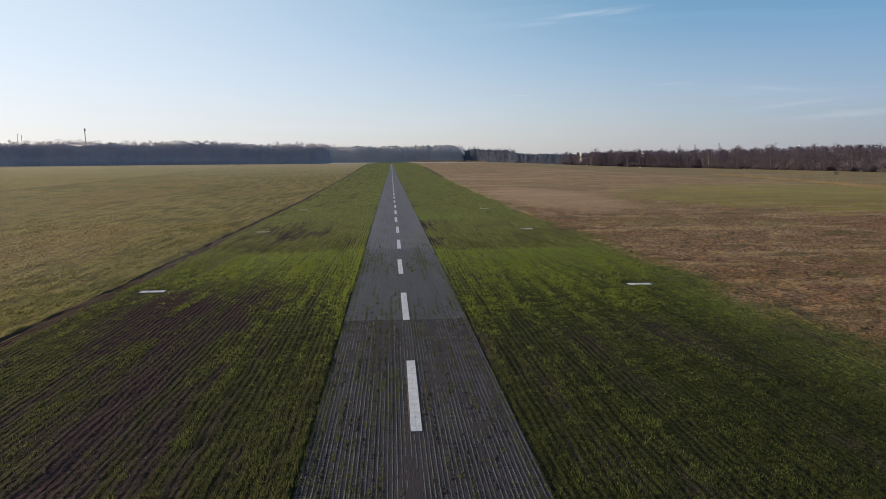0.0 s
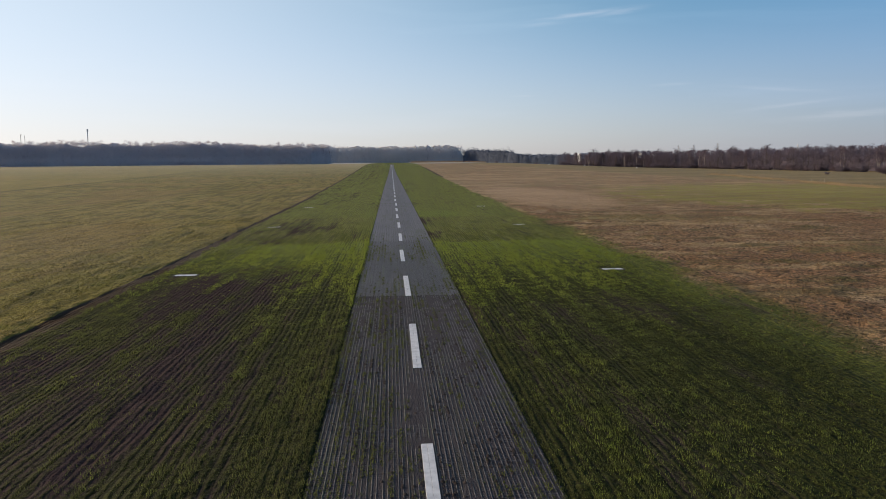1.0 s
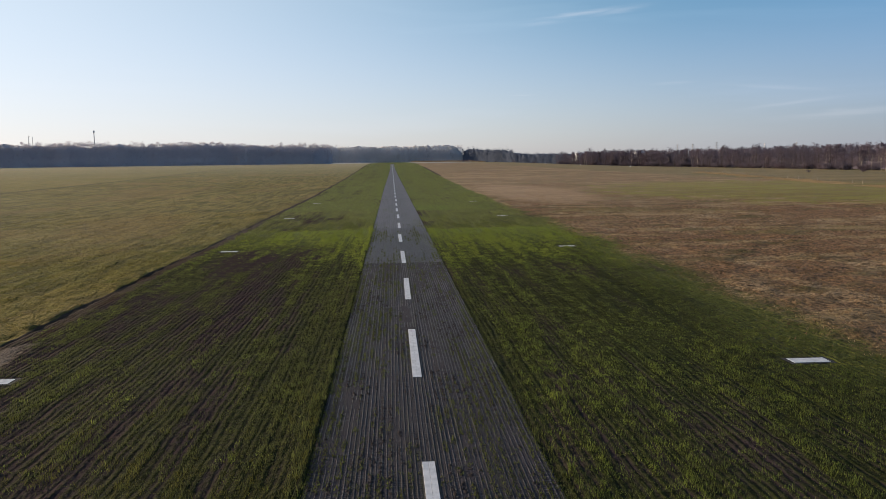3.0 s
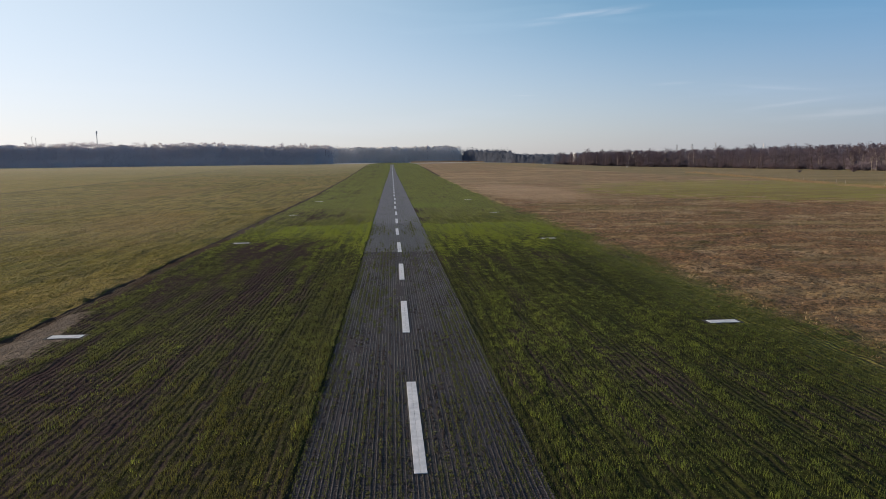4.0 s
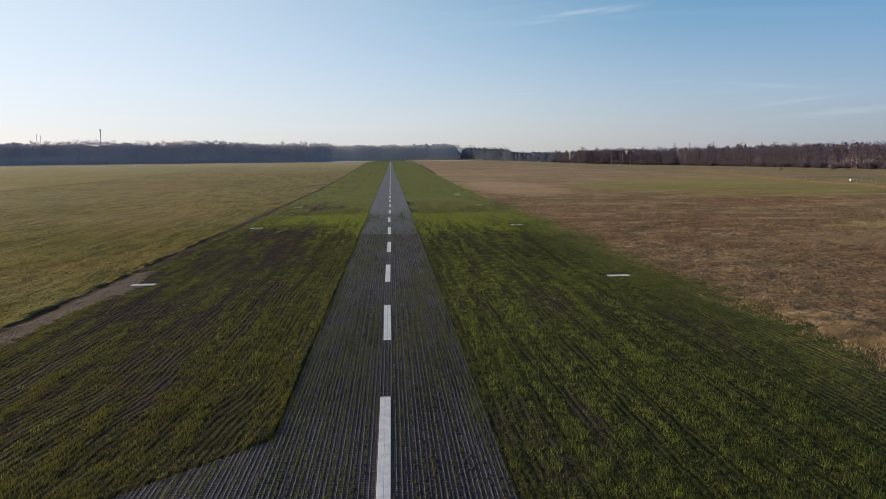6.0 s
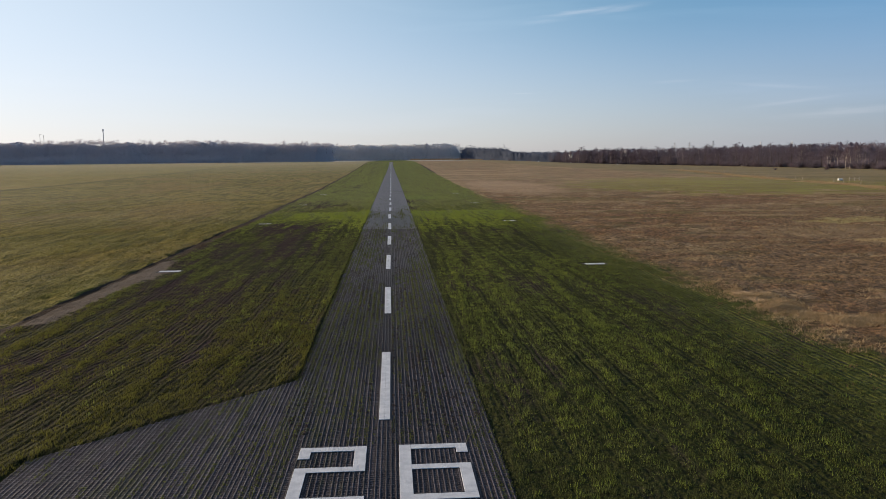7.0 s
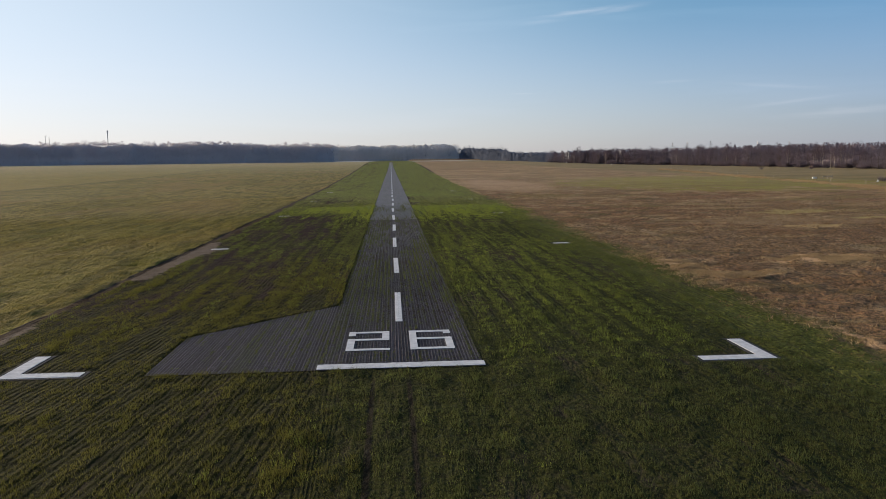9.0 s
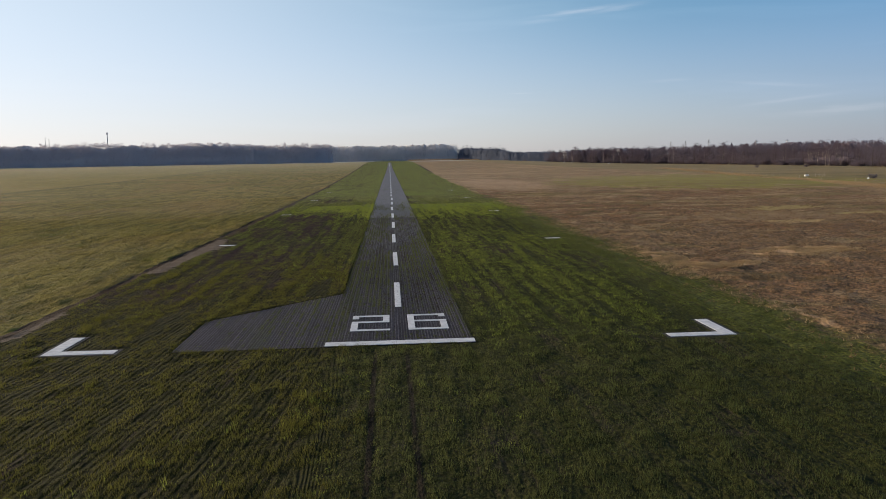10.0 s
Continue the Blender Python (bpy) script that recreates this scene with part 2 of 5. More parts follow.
# ---- materials ----
class Nodes:
    """Short-hand for building a node material."""

    def __init__(self, name):
        self.mat = bpy.data.materials.new(name)
        self.mat.use_nodes = True
        self.nt = self.mat.node_tree
        self.bsdf = self.nt.nodes["Principled BSDF"]

    def put(self, socket, value):
        if isinstance(value, bpy.types.NodeSocket):
            self.nt.links.new(value, socket)
        elif isinstance(value, (tuple, list)) and len(value) == 3 and socket.type == "RGBA":
            socket.default_value = (*value, 1)
        else:
            socket.default_value = value

    def m(self, op, a, b=0.0, c=0.0):
        n = self.nt.nodes.new("ShaderNodeMath")
        n.operation = op
        for k, v in enumerate((a, b, c)):
            self.put(n.inputs[k], v)
        return n.outputs[0]

    def step(self, v, a, b, lo=0.0, hi=1.0):
        n = self.nt.nodes.new("ShaderNodeMapRange")
        n.interpolation_type = "SMOOTHSTEP"
        for k, q in zip(("Value", "From Min", "From Max", "To Min", "To Max"), (v, a, b, lo, hi)):
            self.put(n.inputs[k], q)
        return n.outputs["Result"]

    def mix(self, f, a, b, kind="MIX"):
        n = self.nt.nodes.new("ShaderNodeMix")
        n.data_type, n.blend_type = "RGBA", kind
        self.put(n.inputs["Factor"], f)
        self.put(n.inputs["A"], a)
        self.put(n.inputs["B"], b)
        return n.outputs["Result"]

    def where(self):
        return self.nt.nodes.new("ShaderNodeNewGeometry").outputs["Position"]

    def scaled(self, v, s, rot=0.0):
        n = self.nt.nodes.new("ShaderNodeMapping")
        self.put(n.inputs["Vector"], v)
        n.inputs["Scale"].default_value = s
        n.inputs["Rotation"].default_value = (0, 0, radians(rot))
        return n.outputs[0]

    def noise(self, v, scale=1.0, detail=3.0, rough=0.55, warp=0.0):
        n = self.nt.nodes.new("ShaderNodeTexNoise")
        self.put(n.inputs["Vector"], v)
        n.inputs["Scale"].default_value, n.inputs["Detail"].default_value = scale, detail
        n.inputs["Roughness"].default_value, n.inputs["Distortion"].default_value = rough, warp
        return n.outputs["Fac"]

    def split(self, v):
        n = self.nt.nodes.new("ShaderNodeSeparateXYZ")
        self.put(n.inputs[0], v)
        return n.outputs[0], n.outputs[1], n.outputs[2]

    def attr(self, name):
        n = self.nt.nodes.new("ShaderNodeAttribute")
        n.attribute_name = name
        return n.outputs["Fac"]

    def random(self):
        return self.nt.nodes.new("ShaderNodeObjectInfo").outputs["Random"]

    def island(self):
        return self.nt.nodes.new("ShaderNodeNewGeometry").outputs["Random Per Island"]

    def bump(self, height, strength=0.5, distance=0.05):
        n = self.nt.nodes.new("ShaderNodeBump")
        self.put(n.inputs["Height"], height)
        n.inputs["Strength"].default_value, n.inputs["Distance"].default_value = strength, distance
        self.nt.links.new(n.outputs["Normal"], self.bsdf.inputs["Normal"])

    def finish(self, colour, rough=0.9, gloss=0.2, metal=0.0):
        self.put(self.bsdf.inputs["Base Color"], colour)
        self.put(self.bsdf.inputs["Roughness"], rough)
        self.put(self.bsdf.inputs["Specular IOR Level"], gloss)
        self.put(self.bsdf.inputs["Metallic"], metal)
        return self.mat


def ground_material():
    n = Nodes("meadow_and_runway_soil")
    p = n.where()
    x, y, _ = n.split(p)
    big = n.noise(n.scaled(p, (0.035, 0.02, 0.02)), 1, 4)
    mid = n.noise(n.scaled(p, (0.22, 0.10, 0.1)), 1, 4)
    small = n.noise(n.scaled(p, (1.6, 1.1, 1)), 1, 4, 0.6)
    grain = n.noise(n.scaled(p, (9, 7, 7)), 1, 3, 0.65)
    tuft = n.noise(n.scaled(p, (4.4, 3.6, 4)), 1, 4, 0.6)
    along = n.noise(n.scaled(p, (2.6, 0.10, 0.3)), 1, 3)
    askew = n.m("MULTIPLY", n.step(x, -1.5, -3), n.step(y, 20, 14, 0.0, 0.12))
    across = n.m("SUBTRACT", x, n.m("MULTIPLY", askew, n.m("SUBTRACT", y, 20)))
    across = n.m("ADD", across, n.m("MULTIPLY", n.m("SUBTRACT", n.noise(n.scaled(p, (1.1, 0.3, 1)), 1, 3), 0.5), 0.3))
    row = n.m("ADD", n.m("MULTIPLY", n.m("SINE", n.m("MULTIPLY", across, 2 * math.pi / ROW)), 0.5), 0.5)
    row = n.m("ADD", n.m("MULTIPLY", row, 0.55), n.m("MULTIPLY", n.step(n.noise(n.scaled(p, (4.0, 0.16, 0.3)), 1, 4, 0.65), 0.35, 0.65), 0.45))
    row = n.m("ADD", 0.5, n.m("MULTIPLY", n.m("SUBTRACT", row, 0.5), n.m("MAXIMUM", n.step(y, 2, 16, 0.25, 1.0), n.step(x, -1.5, -3, 0, 0.9))))
    row = n.m("ADD", 0.5, n.m("MULTIPLY", n.m("SUBTRACT", row, 0.5), n.m("MAXIMUM", n.step(x, 5, 10, 1.0, 0.35), n.m("MAXIMUM", n.step(y, 72, 84), n.step(y, 48, 38)))))
    # runway: soil with rows of young grass
    cov = n.attr("cover")
    v = n.m("ADD", cov, n.m("MULTIPLY", n.m("SUBTRACT", row, 0.5), 0.5))
    v = n.m("ADD", v, n.m("MULTIPLY", n.m("SUBTRACT", small, 0.5), 0.9))
    v = n.m("ADD", v, n.m("MULTIPLY", n.m("SUBTRACT", along, 0.5), 0.7))
    v = n.m("ADD", v, n.m("MULTIPLY", n.m("SUBTRACT", grain, 0.5), 0.9))
    lanes = n.noise(n.scaled(p, (1.1, 0.012, 0.1)), 1, 4, 0.7)
    v = n.m("ADD", v, n.m("MULTIPLY", n.m("SUBTRACT", lanes, 0.5), n.step(y, 60, 140, 0.3, 1.6)))
    green = n.step(v, 0.15, 0.85)
    soil = n.mix(small, (0.029, 0.0215, 0.0235), (0.063, 0.046, 0.048))
    grass = n.mix(n.step(mid, 0.3, 0.7), (0.128, 0.147, 0.030), (0.182, 0.196, 0.041))
    grass = n.mix(n.m("MULTIPLY", n.attr("lush"), 0.9), grass, (0.170, 0.222, 0.034))
    grass = n.mix(n.m("MULTIPLY", n.step(n.m("ADD", y, n.m("MULTIPLY", mid, 8)), 46, 18, 0, 0.9), n.step(n.m("ADD", x, n.m("MULTIPLY", mid, 4)), 1.5, -1.5)), grass, n.mix(mid, (0.125, 0.108, 0.019), (0.095, 0.088, 0.016)))
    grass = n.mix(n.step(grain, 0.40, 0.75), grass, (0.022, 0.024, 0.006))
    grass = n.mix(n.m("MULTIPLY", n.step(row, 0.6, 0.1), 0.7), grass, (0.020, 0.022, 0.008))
    # shade beneath the blades is put into the ground colour
    grass = n.mix(n.m("MULTIPLY", n.attr("blade_shade"), 0.96), grass, (0.012, 0.013, 0.0045))
    soil = n.mix(n.step(grain, 0.5, 0.75, 0, 0.5), soil, (0.022, 0.017, 0.015))
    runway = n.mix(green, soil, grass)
    # hollows between clumps darkened too, as shade in the colour
    runway = n.mix(n.m("MULTIPLY", n.step(tuft, 0.52, 0.38), n.m("MULTIPLY", n.m("ADD", 0.3, n.m("MULTIPLY", n.attr("matted_shade"), 0.65)), n.m("ADD", 0.2, n.m("MULTIPLY", green, 0.8)))), runway, (0.011, 0.011, 0.005))
    # two wheel ruts that lead to the threshold
    rx = n.m("ADD", x, n.m("MULTIPLY", n.m("SUBTRACT", mid, 0.5), 0.12))
    rut = n.m("MAXIMUM", n.step(n.m("ABSOLUTE", n.m("ADD", rx, 1.0)), 0.13, 0.05), n.step(n.m("ABSOLUTE", n.m("SUBTRACT", rx, 0.25)), 0.13, 0.04, 0, 1.0))
    rut = n.m("MULTIPLY", rut, n.m("MULTIPLY", n.step(y, -0.5, -2.5), n.step(y, -26, -19)))
    runway = n.mix(n.m("MULTIPLY", rut, n.step(small, 0.3, 0.5, 0.5, 1.0)), runway, (0.014, 0.0115, 0.008))
    sandy = n.mix(small, (0.085, 0.067, 0.054), (0.15, 0.12, 0.098))
    bare = n.step(n.m("ADD", n.attr("sand"), n.m("MULTIPLY", n.m("SUBTRACT", small, 0.5), 1.5)), 0.4, 0.7)
    runway = n.mix(bare, runway, sandy)
    # left meadow: grazed yellowish grass
    lm = n.mix(n.step(big, 0.35, 0.65), (0.134, 0.116, 0.022), (0.205, 0.157, 0.041))
    lm = n.mix(n.step(mid, 0.5, 0.72), lm, (0.078, 0.083, 0.012))
    lm = n.mix(n.step(small, 0.48, 0.8, 0, 0.5), lm, (0.19, 0.153, 0.043))
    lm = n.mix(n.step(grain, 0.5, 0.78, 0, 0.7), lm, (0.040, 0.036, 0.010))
    streak = n.noise(n.scaled(p, (0.9, 0.08, 1), 4), 1, 5, 0.7, 0.4)
    lm = n.mix(n.step(streak, 0.49, 0.58, 0, 0.75), lm, (0.062, 0.054, 0.013))
    lm = n.mix(n.step(streak, 0.46, 0.34, 0, 0.6), lm, (0.205, 0.156, 0.050))
    lm = n.mix(n.step(n.noise(n.scaled(p, (0.06, 0.018, 1), 8), 1, 4, 0.6), 0.5, 0.62, 0, 0.5), lm, (0.185, 0.120, 0.040))
    # low places between tufts carry their shade in the colour
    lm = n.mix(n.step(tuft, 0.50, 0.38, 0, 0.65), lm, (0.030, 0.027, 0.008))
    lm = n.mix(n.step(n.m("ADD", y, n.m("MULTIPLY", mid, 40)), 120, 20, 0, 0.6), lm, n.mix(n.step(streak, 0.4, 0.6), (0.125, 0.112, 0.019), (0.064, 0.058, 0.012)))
    wobble = n.m("ADD", x, n.m("MULTIPLY", mid, 3.0))
    track = n.m("MULTIPLY", n.step(wobble, -111, -109.6), n.step(wobble, -107, -108.4))
    lm = n.mix(n.m("MULTIPLY", track, 0.75), lm, (0.062, 0.058, 0.02))
    lm = n.mix(n.step(wobble, -109, -113, 0, 0.3), lm, (0.215, 0.175, 0.052))
    # right meadow: rough brown winter grass with straw and green places
    rm = n.mix(n.step(big, 0.38, 0.62), (0.240, 0.125, 0.066), (0.262, 0.160, 0.086))
    rm = n.mix(n.step(mid, 0.52, 0.7), rm, (0.41, 0.285, 0.165))
    rm = n.mix(n.step(n.noise(n.scaled(p, (0.11, 0.16, 0.1), 20), 1, 4), 0.56, 0.7), rm, (0.10, 0.086, 0.024))
    rm = n.mix(n.step(small, 0.5, 0.8), rm, (0.075, 0.055, 0.025))
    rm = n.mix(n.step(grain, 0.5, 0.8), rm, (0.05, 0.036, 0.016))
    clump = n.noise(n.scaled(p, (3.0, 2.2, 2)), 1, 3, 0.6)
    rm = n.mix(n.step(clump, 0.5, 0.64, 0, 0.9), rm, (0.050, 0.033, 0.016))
    rm = n.mix(n.step(clump, 0.46, 0.34, 0, 0.7), rm, (0.31, 0.205, 0.10))
    rm = n.mix(n.step(n.noise(n.scaled(p, (0.05, 0.16, 1), -12), 1, 4, 0.65), 0.53, 0.62, 0, 0.75), rm, (0.34, 0.235, 0.12))
    rm = n.mix(n.step(n.noise(n.scaled(p, (0.08, 0.22, 1), 8), 1, 4, 0.65), 0.55, 0.66, 0, 0.7), rm, (0.085, 0.066, 0.026))
    # painted shade in the hollows of the rough grass
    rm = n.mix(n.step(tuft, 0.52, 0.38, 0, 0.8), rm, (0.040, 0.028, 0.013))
    blotch = n.noise(n.scaled(p, (0.020, 0.055, 1), -6), 1, 4, 0.6, 0.5)
    rm = n.mix(n.step(blotch, 0.55, 0.66, 0, 0.5), rm, n.mix(tuft, (0.38, 0.27, 0.155), (0.27, 0.18, 0.095)))
    rm = n.mix(n.step(n.noise(n.scaled(p, (0.030, 0.075, 1), 14), 1, 4, 0.6, 0.5), 0.55, 0.66, 0, 0.5), rm, (0.125, 0.110, 0.034))
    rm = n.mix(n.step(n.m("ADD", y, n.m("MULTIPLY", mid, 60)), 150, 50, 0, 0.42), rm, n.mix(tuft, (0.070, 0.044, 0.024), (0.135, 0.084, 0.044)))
    # a pale sandy-pink stretch of worn grass beside the runway
    ax = n.m("DIVIDE", n.m("SUBTRACT", x, 33), 12)
    ay = n.m("DIVIDE", n.m("SUBTRACT", y, 200), 50)
    worn = n.m("ADD", n.m("ADD", n.m("MULTIPLY", ax, ax), n.m("MULTIPLY", ay, ay)), n.m("MULTIPLY", n.m("SUBTRACT", mid, 0.5), 2.2))
    rm = n.mix(n.m("MULTIPLY", n.step(worn, 1.3, 0.4, 0, 0.7), n.step(tuft, 0.35, 0.6, 0.4, 1.0)), rm, (0.36, 0.245, 0.155))
    # a greener stretch far out on the right and along the wood
    ex = n.m("DIVIDE", n.m("SUBTRACT", x, 92), 44)
    ey = n.m("DIVIDE", n.m("SUBTRACT", y, 188), 60)
    d = n.m("ADD", n.m("MULTIPLY", ex, ex), n.m("MULTIPLY", ey, ey))
    d = n.m("ADD", d, n.m("MULTIPLY", n.m("SUBTRACT", mid, 0.5), 2.4))
    rm = n.mix(n.step(d, 1.15, 0.55, 0, 0.75), rm, n.mix(n.step(n.noise(n.scaled(p, (0.05, 0.25, 1), 6), 1, 4, 0.6), 0.4, 0.6), (0.185, 0.185, 0.030), (0.145, 0.12, 0.035)))
    rm = n.mix(n.step(n.m("ADD", wobble, n.m("MULTIPLY", y, 0.14)), 150, 160, 0, 0.7), rm, n.mix(n.step(n.noise(n.scaled(p, (0.016, 0.07, 0.1), 10), 1, 5, 0.65), 0.44, 0.56), (0.165, 0.128, 0.052), (0.085, 0.082, 0.028)))
    # haze put into the grass colour: paler far out, palest before the woods
    far_haze = n.m("MULTIPLY", n.step(n.m("ADD", y, n.m("MULTIPLY", mid, 90)), 300, 720), n.step(small, 0.2, 0.6, 0.7, 1.0))
    lm = n.mix(n.m("MULTIPLY", far_haze, 0.65), lm, (0.30, 0.265, 0.17))
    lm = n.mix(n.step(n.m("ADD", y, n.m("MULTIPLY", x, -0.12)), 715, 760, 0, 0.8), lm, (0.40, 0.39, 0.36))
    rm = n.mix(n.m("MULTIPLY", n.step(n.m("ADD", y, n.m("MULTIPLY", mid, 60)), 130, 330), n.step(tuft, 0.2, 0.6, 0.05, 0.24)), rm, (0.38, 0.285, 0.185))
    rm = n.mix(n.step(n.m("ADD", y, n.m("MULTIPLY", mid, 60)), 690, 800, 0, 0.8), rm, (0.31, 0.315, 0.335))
    # edges
    jag = n.m("MULTIPLY", n.m("SUBTRACT", small, 0.5), 1.1)
    left = n.step(n.attr("left"), 0.42, 0.58)
    right = n.step(n.m("ADD", n.attr("right"), n.m("ADD", n.m("MULTIPLY", jag, 0.55), n.m("MULTIPLY", n.m("SUBTRACT", mid, 0.5), 1.0))), 0.36, 0.8)
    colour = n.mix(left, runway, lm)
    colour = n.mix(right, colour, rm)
    colour = n.mix(n.step(n.m("ADD", n.attr("straw"), jag), 0.4, 0.8), colour, n.mix(n.step(y, 40, 60), (0.42, 0.27, 0.15), (0.265, 0.205, 0.085)))
    # bare dark soil on the little bank
    colour = n.mix(n.step(n.m("ADD", n.attr("bank"), n.m("MULTIPLY", jag, 0.5)), 0.35, 0.75), colour, (0.050, 0.036, 0.027))
    h = n.m("ADD", n.m("ADD", n.m("MULTIPLY", grain, 0.4), n.m("MULTIPLY", tuft, 0.7)), n.m("ADD", small, n.m("MULTIPLY", row, n.m("MULTIPLY", n.m("SUBTRACT", 1.0, n.m("MAXIMUM", bare, n.m("MAXIMUM", left, right))), 0.4))))
    h = n.m("SUBTRACT", h, n.m("MULTIPLY", n.m("MULTIPLY", streak, left), 1.4))
    n.bump(h, 1.0, 0.30)
    gloss = n.m("MULTIPLY", n.m("ADD", n.m("MULTIPLY", green, 0.11), n.m("ADD", n.m("MULTIPLY", left, 0.09), n.m("MULTIPLY", right, 0.06))), n.m("SUBTRACT", 1.0, n.m("MULTIPLY", n.attr("matted_shade"), 0.85)))
    return n.finish(colour, 0.95, gloss)


def mat_material():
    """Dark plastic ground-grid mats with soil in the cells."""
    n = Nodes("grid_mat")
    p = n.where()
    x, y, _ = n.split(p)
    big = n.noise(n.scaled(p, (0.6, 0.11, 0.1)), 1, 5, 0.6)
    small = n.noise(n.scaled(p, (7, 3.0, 2)), 1, 4, 0.7)
    lane = n.noise(n.scaled(p, (3.2, 0.05, 0.1)), 1, 4, 0.6)
    speck = n.noise(n.scaled(p, (17, 14, 2)), 1, 3, 0.7)
    plastic = n.mix(n.step(lane, 0.3, 0.7), (0.044, 0.038, 0.049), (0.081, 0.071, 0.090))
    plastic = n.mix(n.m("MULTIPLY", n.random(), 0.35), plastic, (0.030, 0.0245, 0.029))
    plastic = n.mix(n.step(y, 103, 105, 0, 0.85), plastic, n.mix(lane, (0.070, 0.063, 0.074), (0.115, 0.106, 0.116)))
    soil = n.mix(small, (0.0120, 0.0098, 0.0108), (0.029, 0.0235, 0.0265))
    f = n.m("ADD", n.m("MULTIPLY", big, 0.8), n.m("MULTIPLY", small, 0.5))
    f = n.m("SUBTRACT", f, n.m("ADD", n.step(y, 90, 110, -0.10, 0.32), n.step(y, 16, 12, 0, 0.34)))
    f = n.m("SUBTRACT", f, n.m("MULTIPLY", n.step(n.m("ABSOLUTE", x), 1.7, 2.6), 0.14))
    # the lattice of the mats, filled with soil to the brim in places
    bars = n.m("MAXIMUM", n.m("SINE", n.m("MULTIPLY", x, 2 * math.pi / 0.17)), n.m("SINE", n.m("MULTIPLY", y, 2 * math.pi / 0.19)))
    f = n.m("ADD", f, n.m("MULTIPLY", n.step(bars, 0.2, 0.9), 0.30))
    colour = n.mix(n.step(f, 0.50, 0.86, 0, 0.95), plastic, soil)
    # dark seams in lines along the mats
    line = n.m("SINE", n.m("MULTIPLY", n.m("ADD", x, n.m("MULTIPLY", big, 0.04)), 2 * math.pi / 0.25))
    line = n.m("ADD", line, n.m("MULTIPLY", n.m("SUBTRACT", n.noise(n.scaled(p, (5, 1.6, 1)), 1, 4, 0.7), 0.5), 5.0))
    colour = n.mix(n.step(line, 0.3, 1.3, 0, 0.7), colour, (0.010, 0.0085, 0.0085))
    colour = n.mix(n.step(speck, 0.5, 0.72, 0, 0.6), colour, (0.012, 0.010, 0.010))
    moss = n.m("ADD", n.noise(n.scaled(p, (2.4, 0.16, 1)), 1, 4, 0.65), n.m("MULTIPLY", n.m("SUBTRACT", n.noise(n.scaled(p, (0.4, 0.05, 1)), 1, 3), 0.5), 0.7))
    colour = n.mix(n.step(moss, 0.53, 0.72, 0, 0.7), colour, (0.040, 0.043, 0.019))
    n.bump(n.m("ADD", n.m("MULTIPLY", small, 0.9), n.m("MULTIPLY", speck, 0.5)), 0.9, 0.08)
    return n.finish(colour, 0.62, n.step(y, 15, 60, 0.14, 0.38))


def simple(name, a, b, scale=4.0, rough=0.85, gloss=0.2, bump=0.3, metal=0.0, spread=0.0, glow=0.0):
    """Two tones mixed by noise; spread: how far pieces differ from one another."""
    n = Nodes(name)
    p = n.where()
    c = n.mix(n.step(n.noise(p, scale, 4), 0.3, 0.7), a, b)
    c = n.mix(n.step(n.noise(p, scale * 6, 3), 0.55, 0.85, 0, 0.5), c, tuple(q * 0.55 for q in a))
    if spread:
        c = n.mix(n.m("MULTIPLY", n.island(), spread), c, tuple(q * 0.45 for q in a))
    if bump:
        n.bump(n.noise(p, scale * 5, 3), bump, 0.02)
    n.finish(c, rough, gloss, metal)
    if glow:
        # light that comes through thin leaves
        through_leaf = n.nt.nodes.new("ShaderNodeBsdfTranslucent")
        both = n.nt.nodes.new("ShaderNodeMixShader")
        n.put(through_leaf.inputs["Color"], c)
        both.inputs["Fac"].default_value = glow
        n.nt.links.new(n.bsdf.outputs[0], both.inputs[1])
        n.nt.links.new(through_leaf.outputs[0], both.inputs[2])
        n.nt.links.new(both.outputs[0], n.nt.nodes["Material Output"].inputs["Surface"])
    return n.mat


def fill_material():
    """Dark damp soil, mossy in streaks along the mats."""
    n = Nodes("soil_in_mats")
    p = n.where()
    c = n.mix(n.noise(n.scaled(p, (7, 4, 2)), 1, 4, 0.7), (0.019, 0.0165, 0.020), (0.045, 0.039, 0.047))
    moss = n.m("ADD", n.noise(n.scaled(p, (3.4, 0.22, 1)), 1, 4, 0.65), n.m("MULTIPLY", n.m("SUBTRACT", n.noise(n.scaled(p, (0.4, 0.06, 1)), 1, 3), 0.5), 0.7))
    c = n.mix(n.step(moss, 0.52, 0.74, 0, 0.7), c, (0.038, 0.040, 0.018))
    n.bump(n.noise(n.scaled(p, (16, 12, 4)), 1, 3, 0.7), 0.9, 0.05)
    return n.finish(c, 0.9, 0.15)


FILL = fill_material()
GROUND = ground_material()
MAT = mat_material()
WHITE = simple("white_plastic_mat", (0.40, 0.41, 0.44), (0.54, 0.545, 0.57), 3.5, 0.6, 0.3, 0.6)
CLOD = simple("dark_soil_clods", (0.030, 0.024, 0.022), (0.055, 0.044, 0.040), 9, 0.95, 0.05, 0.4)
BASE = simple("dark_base_mat", (0.020, 0.020, 0.022), (0.036, 0.034, 0.034), 6, 0.8, 0.2, 0.5)
BLADE = simple("young_grass_blades", (0.071, 0.083, 0.030), (0.094, 0.108, 0.037), 0.35, 0.85, 0.05, 0, 0, 0.4, 0.6)
LUSH = simple("bright_grass_blades", (0.142, 0.180, 0.037), (0.188, 0.222, 0.048), 0.35, 0.85, 0.05, 0, 0, 0.4, 0.6)
DRY = simple("dry_grass_blades", (0.205, 0.135, 0.075), (0.122, 0.075, 0.041), 0.22, 0.9, 0.05, 0, 0, 0.4, 0.35)
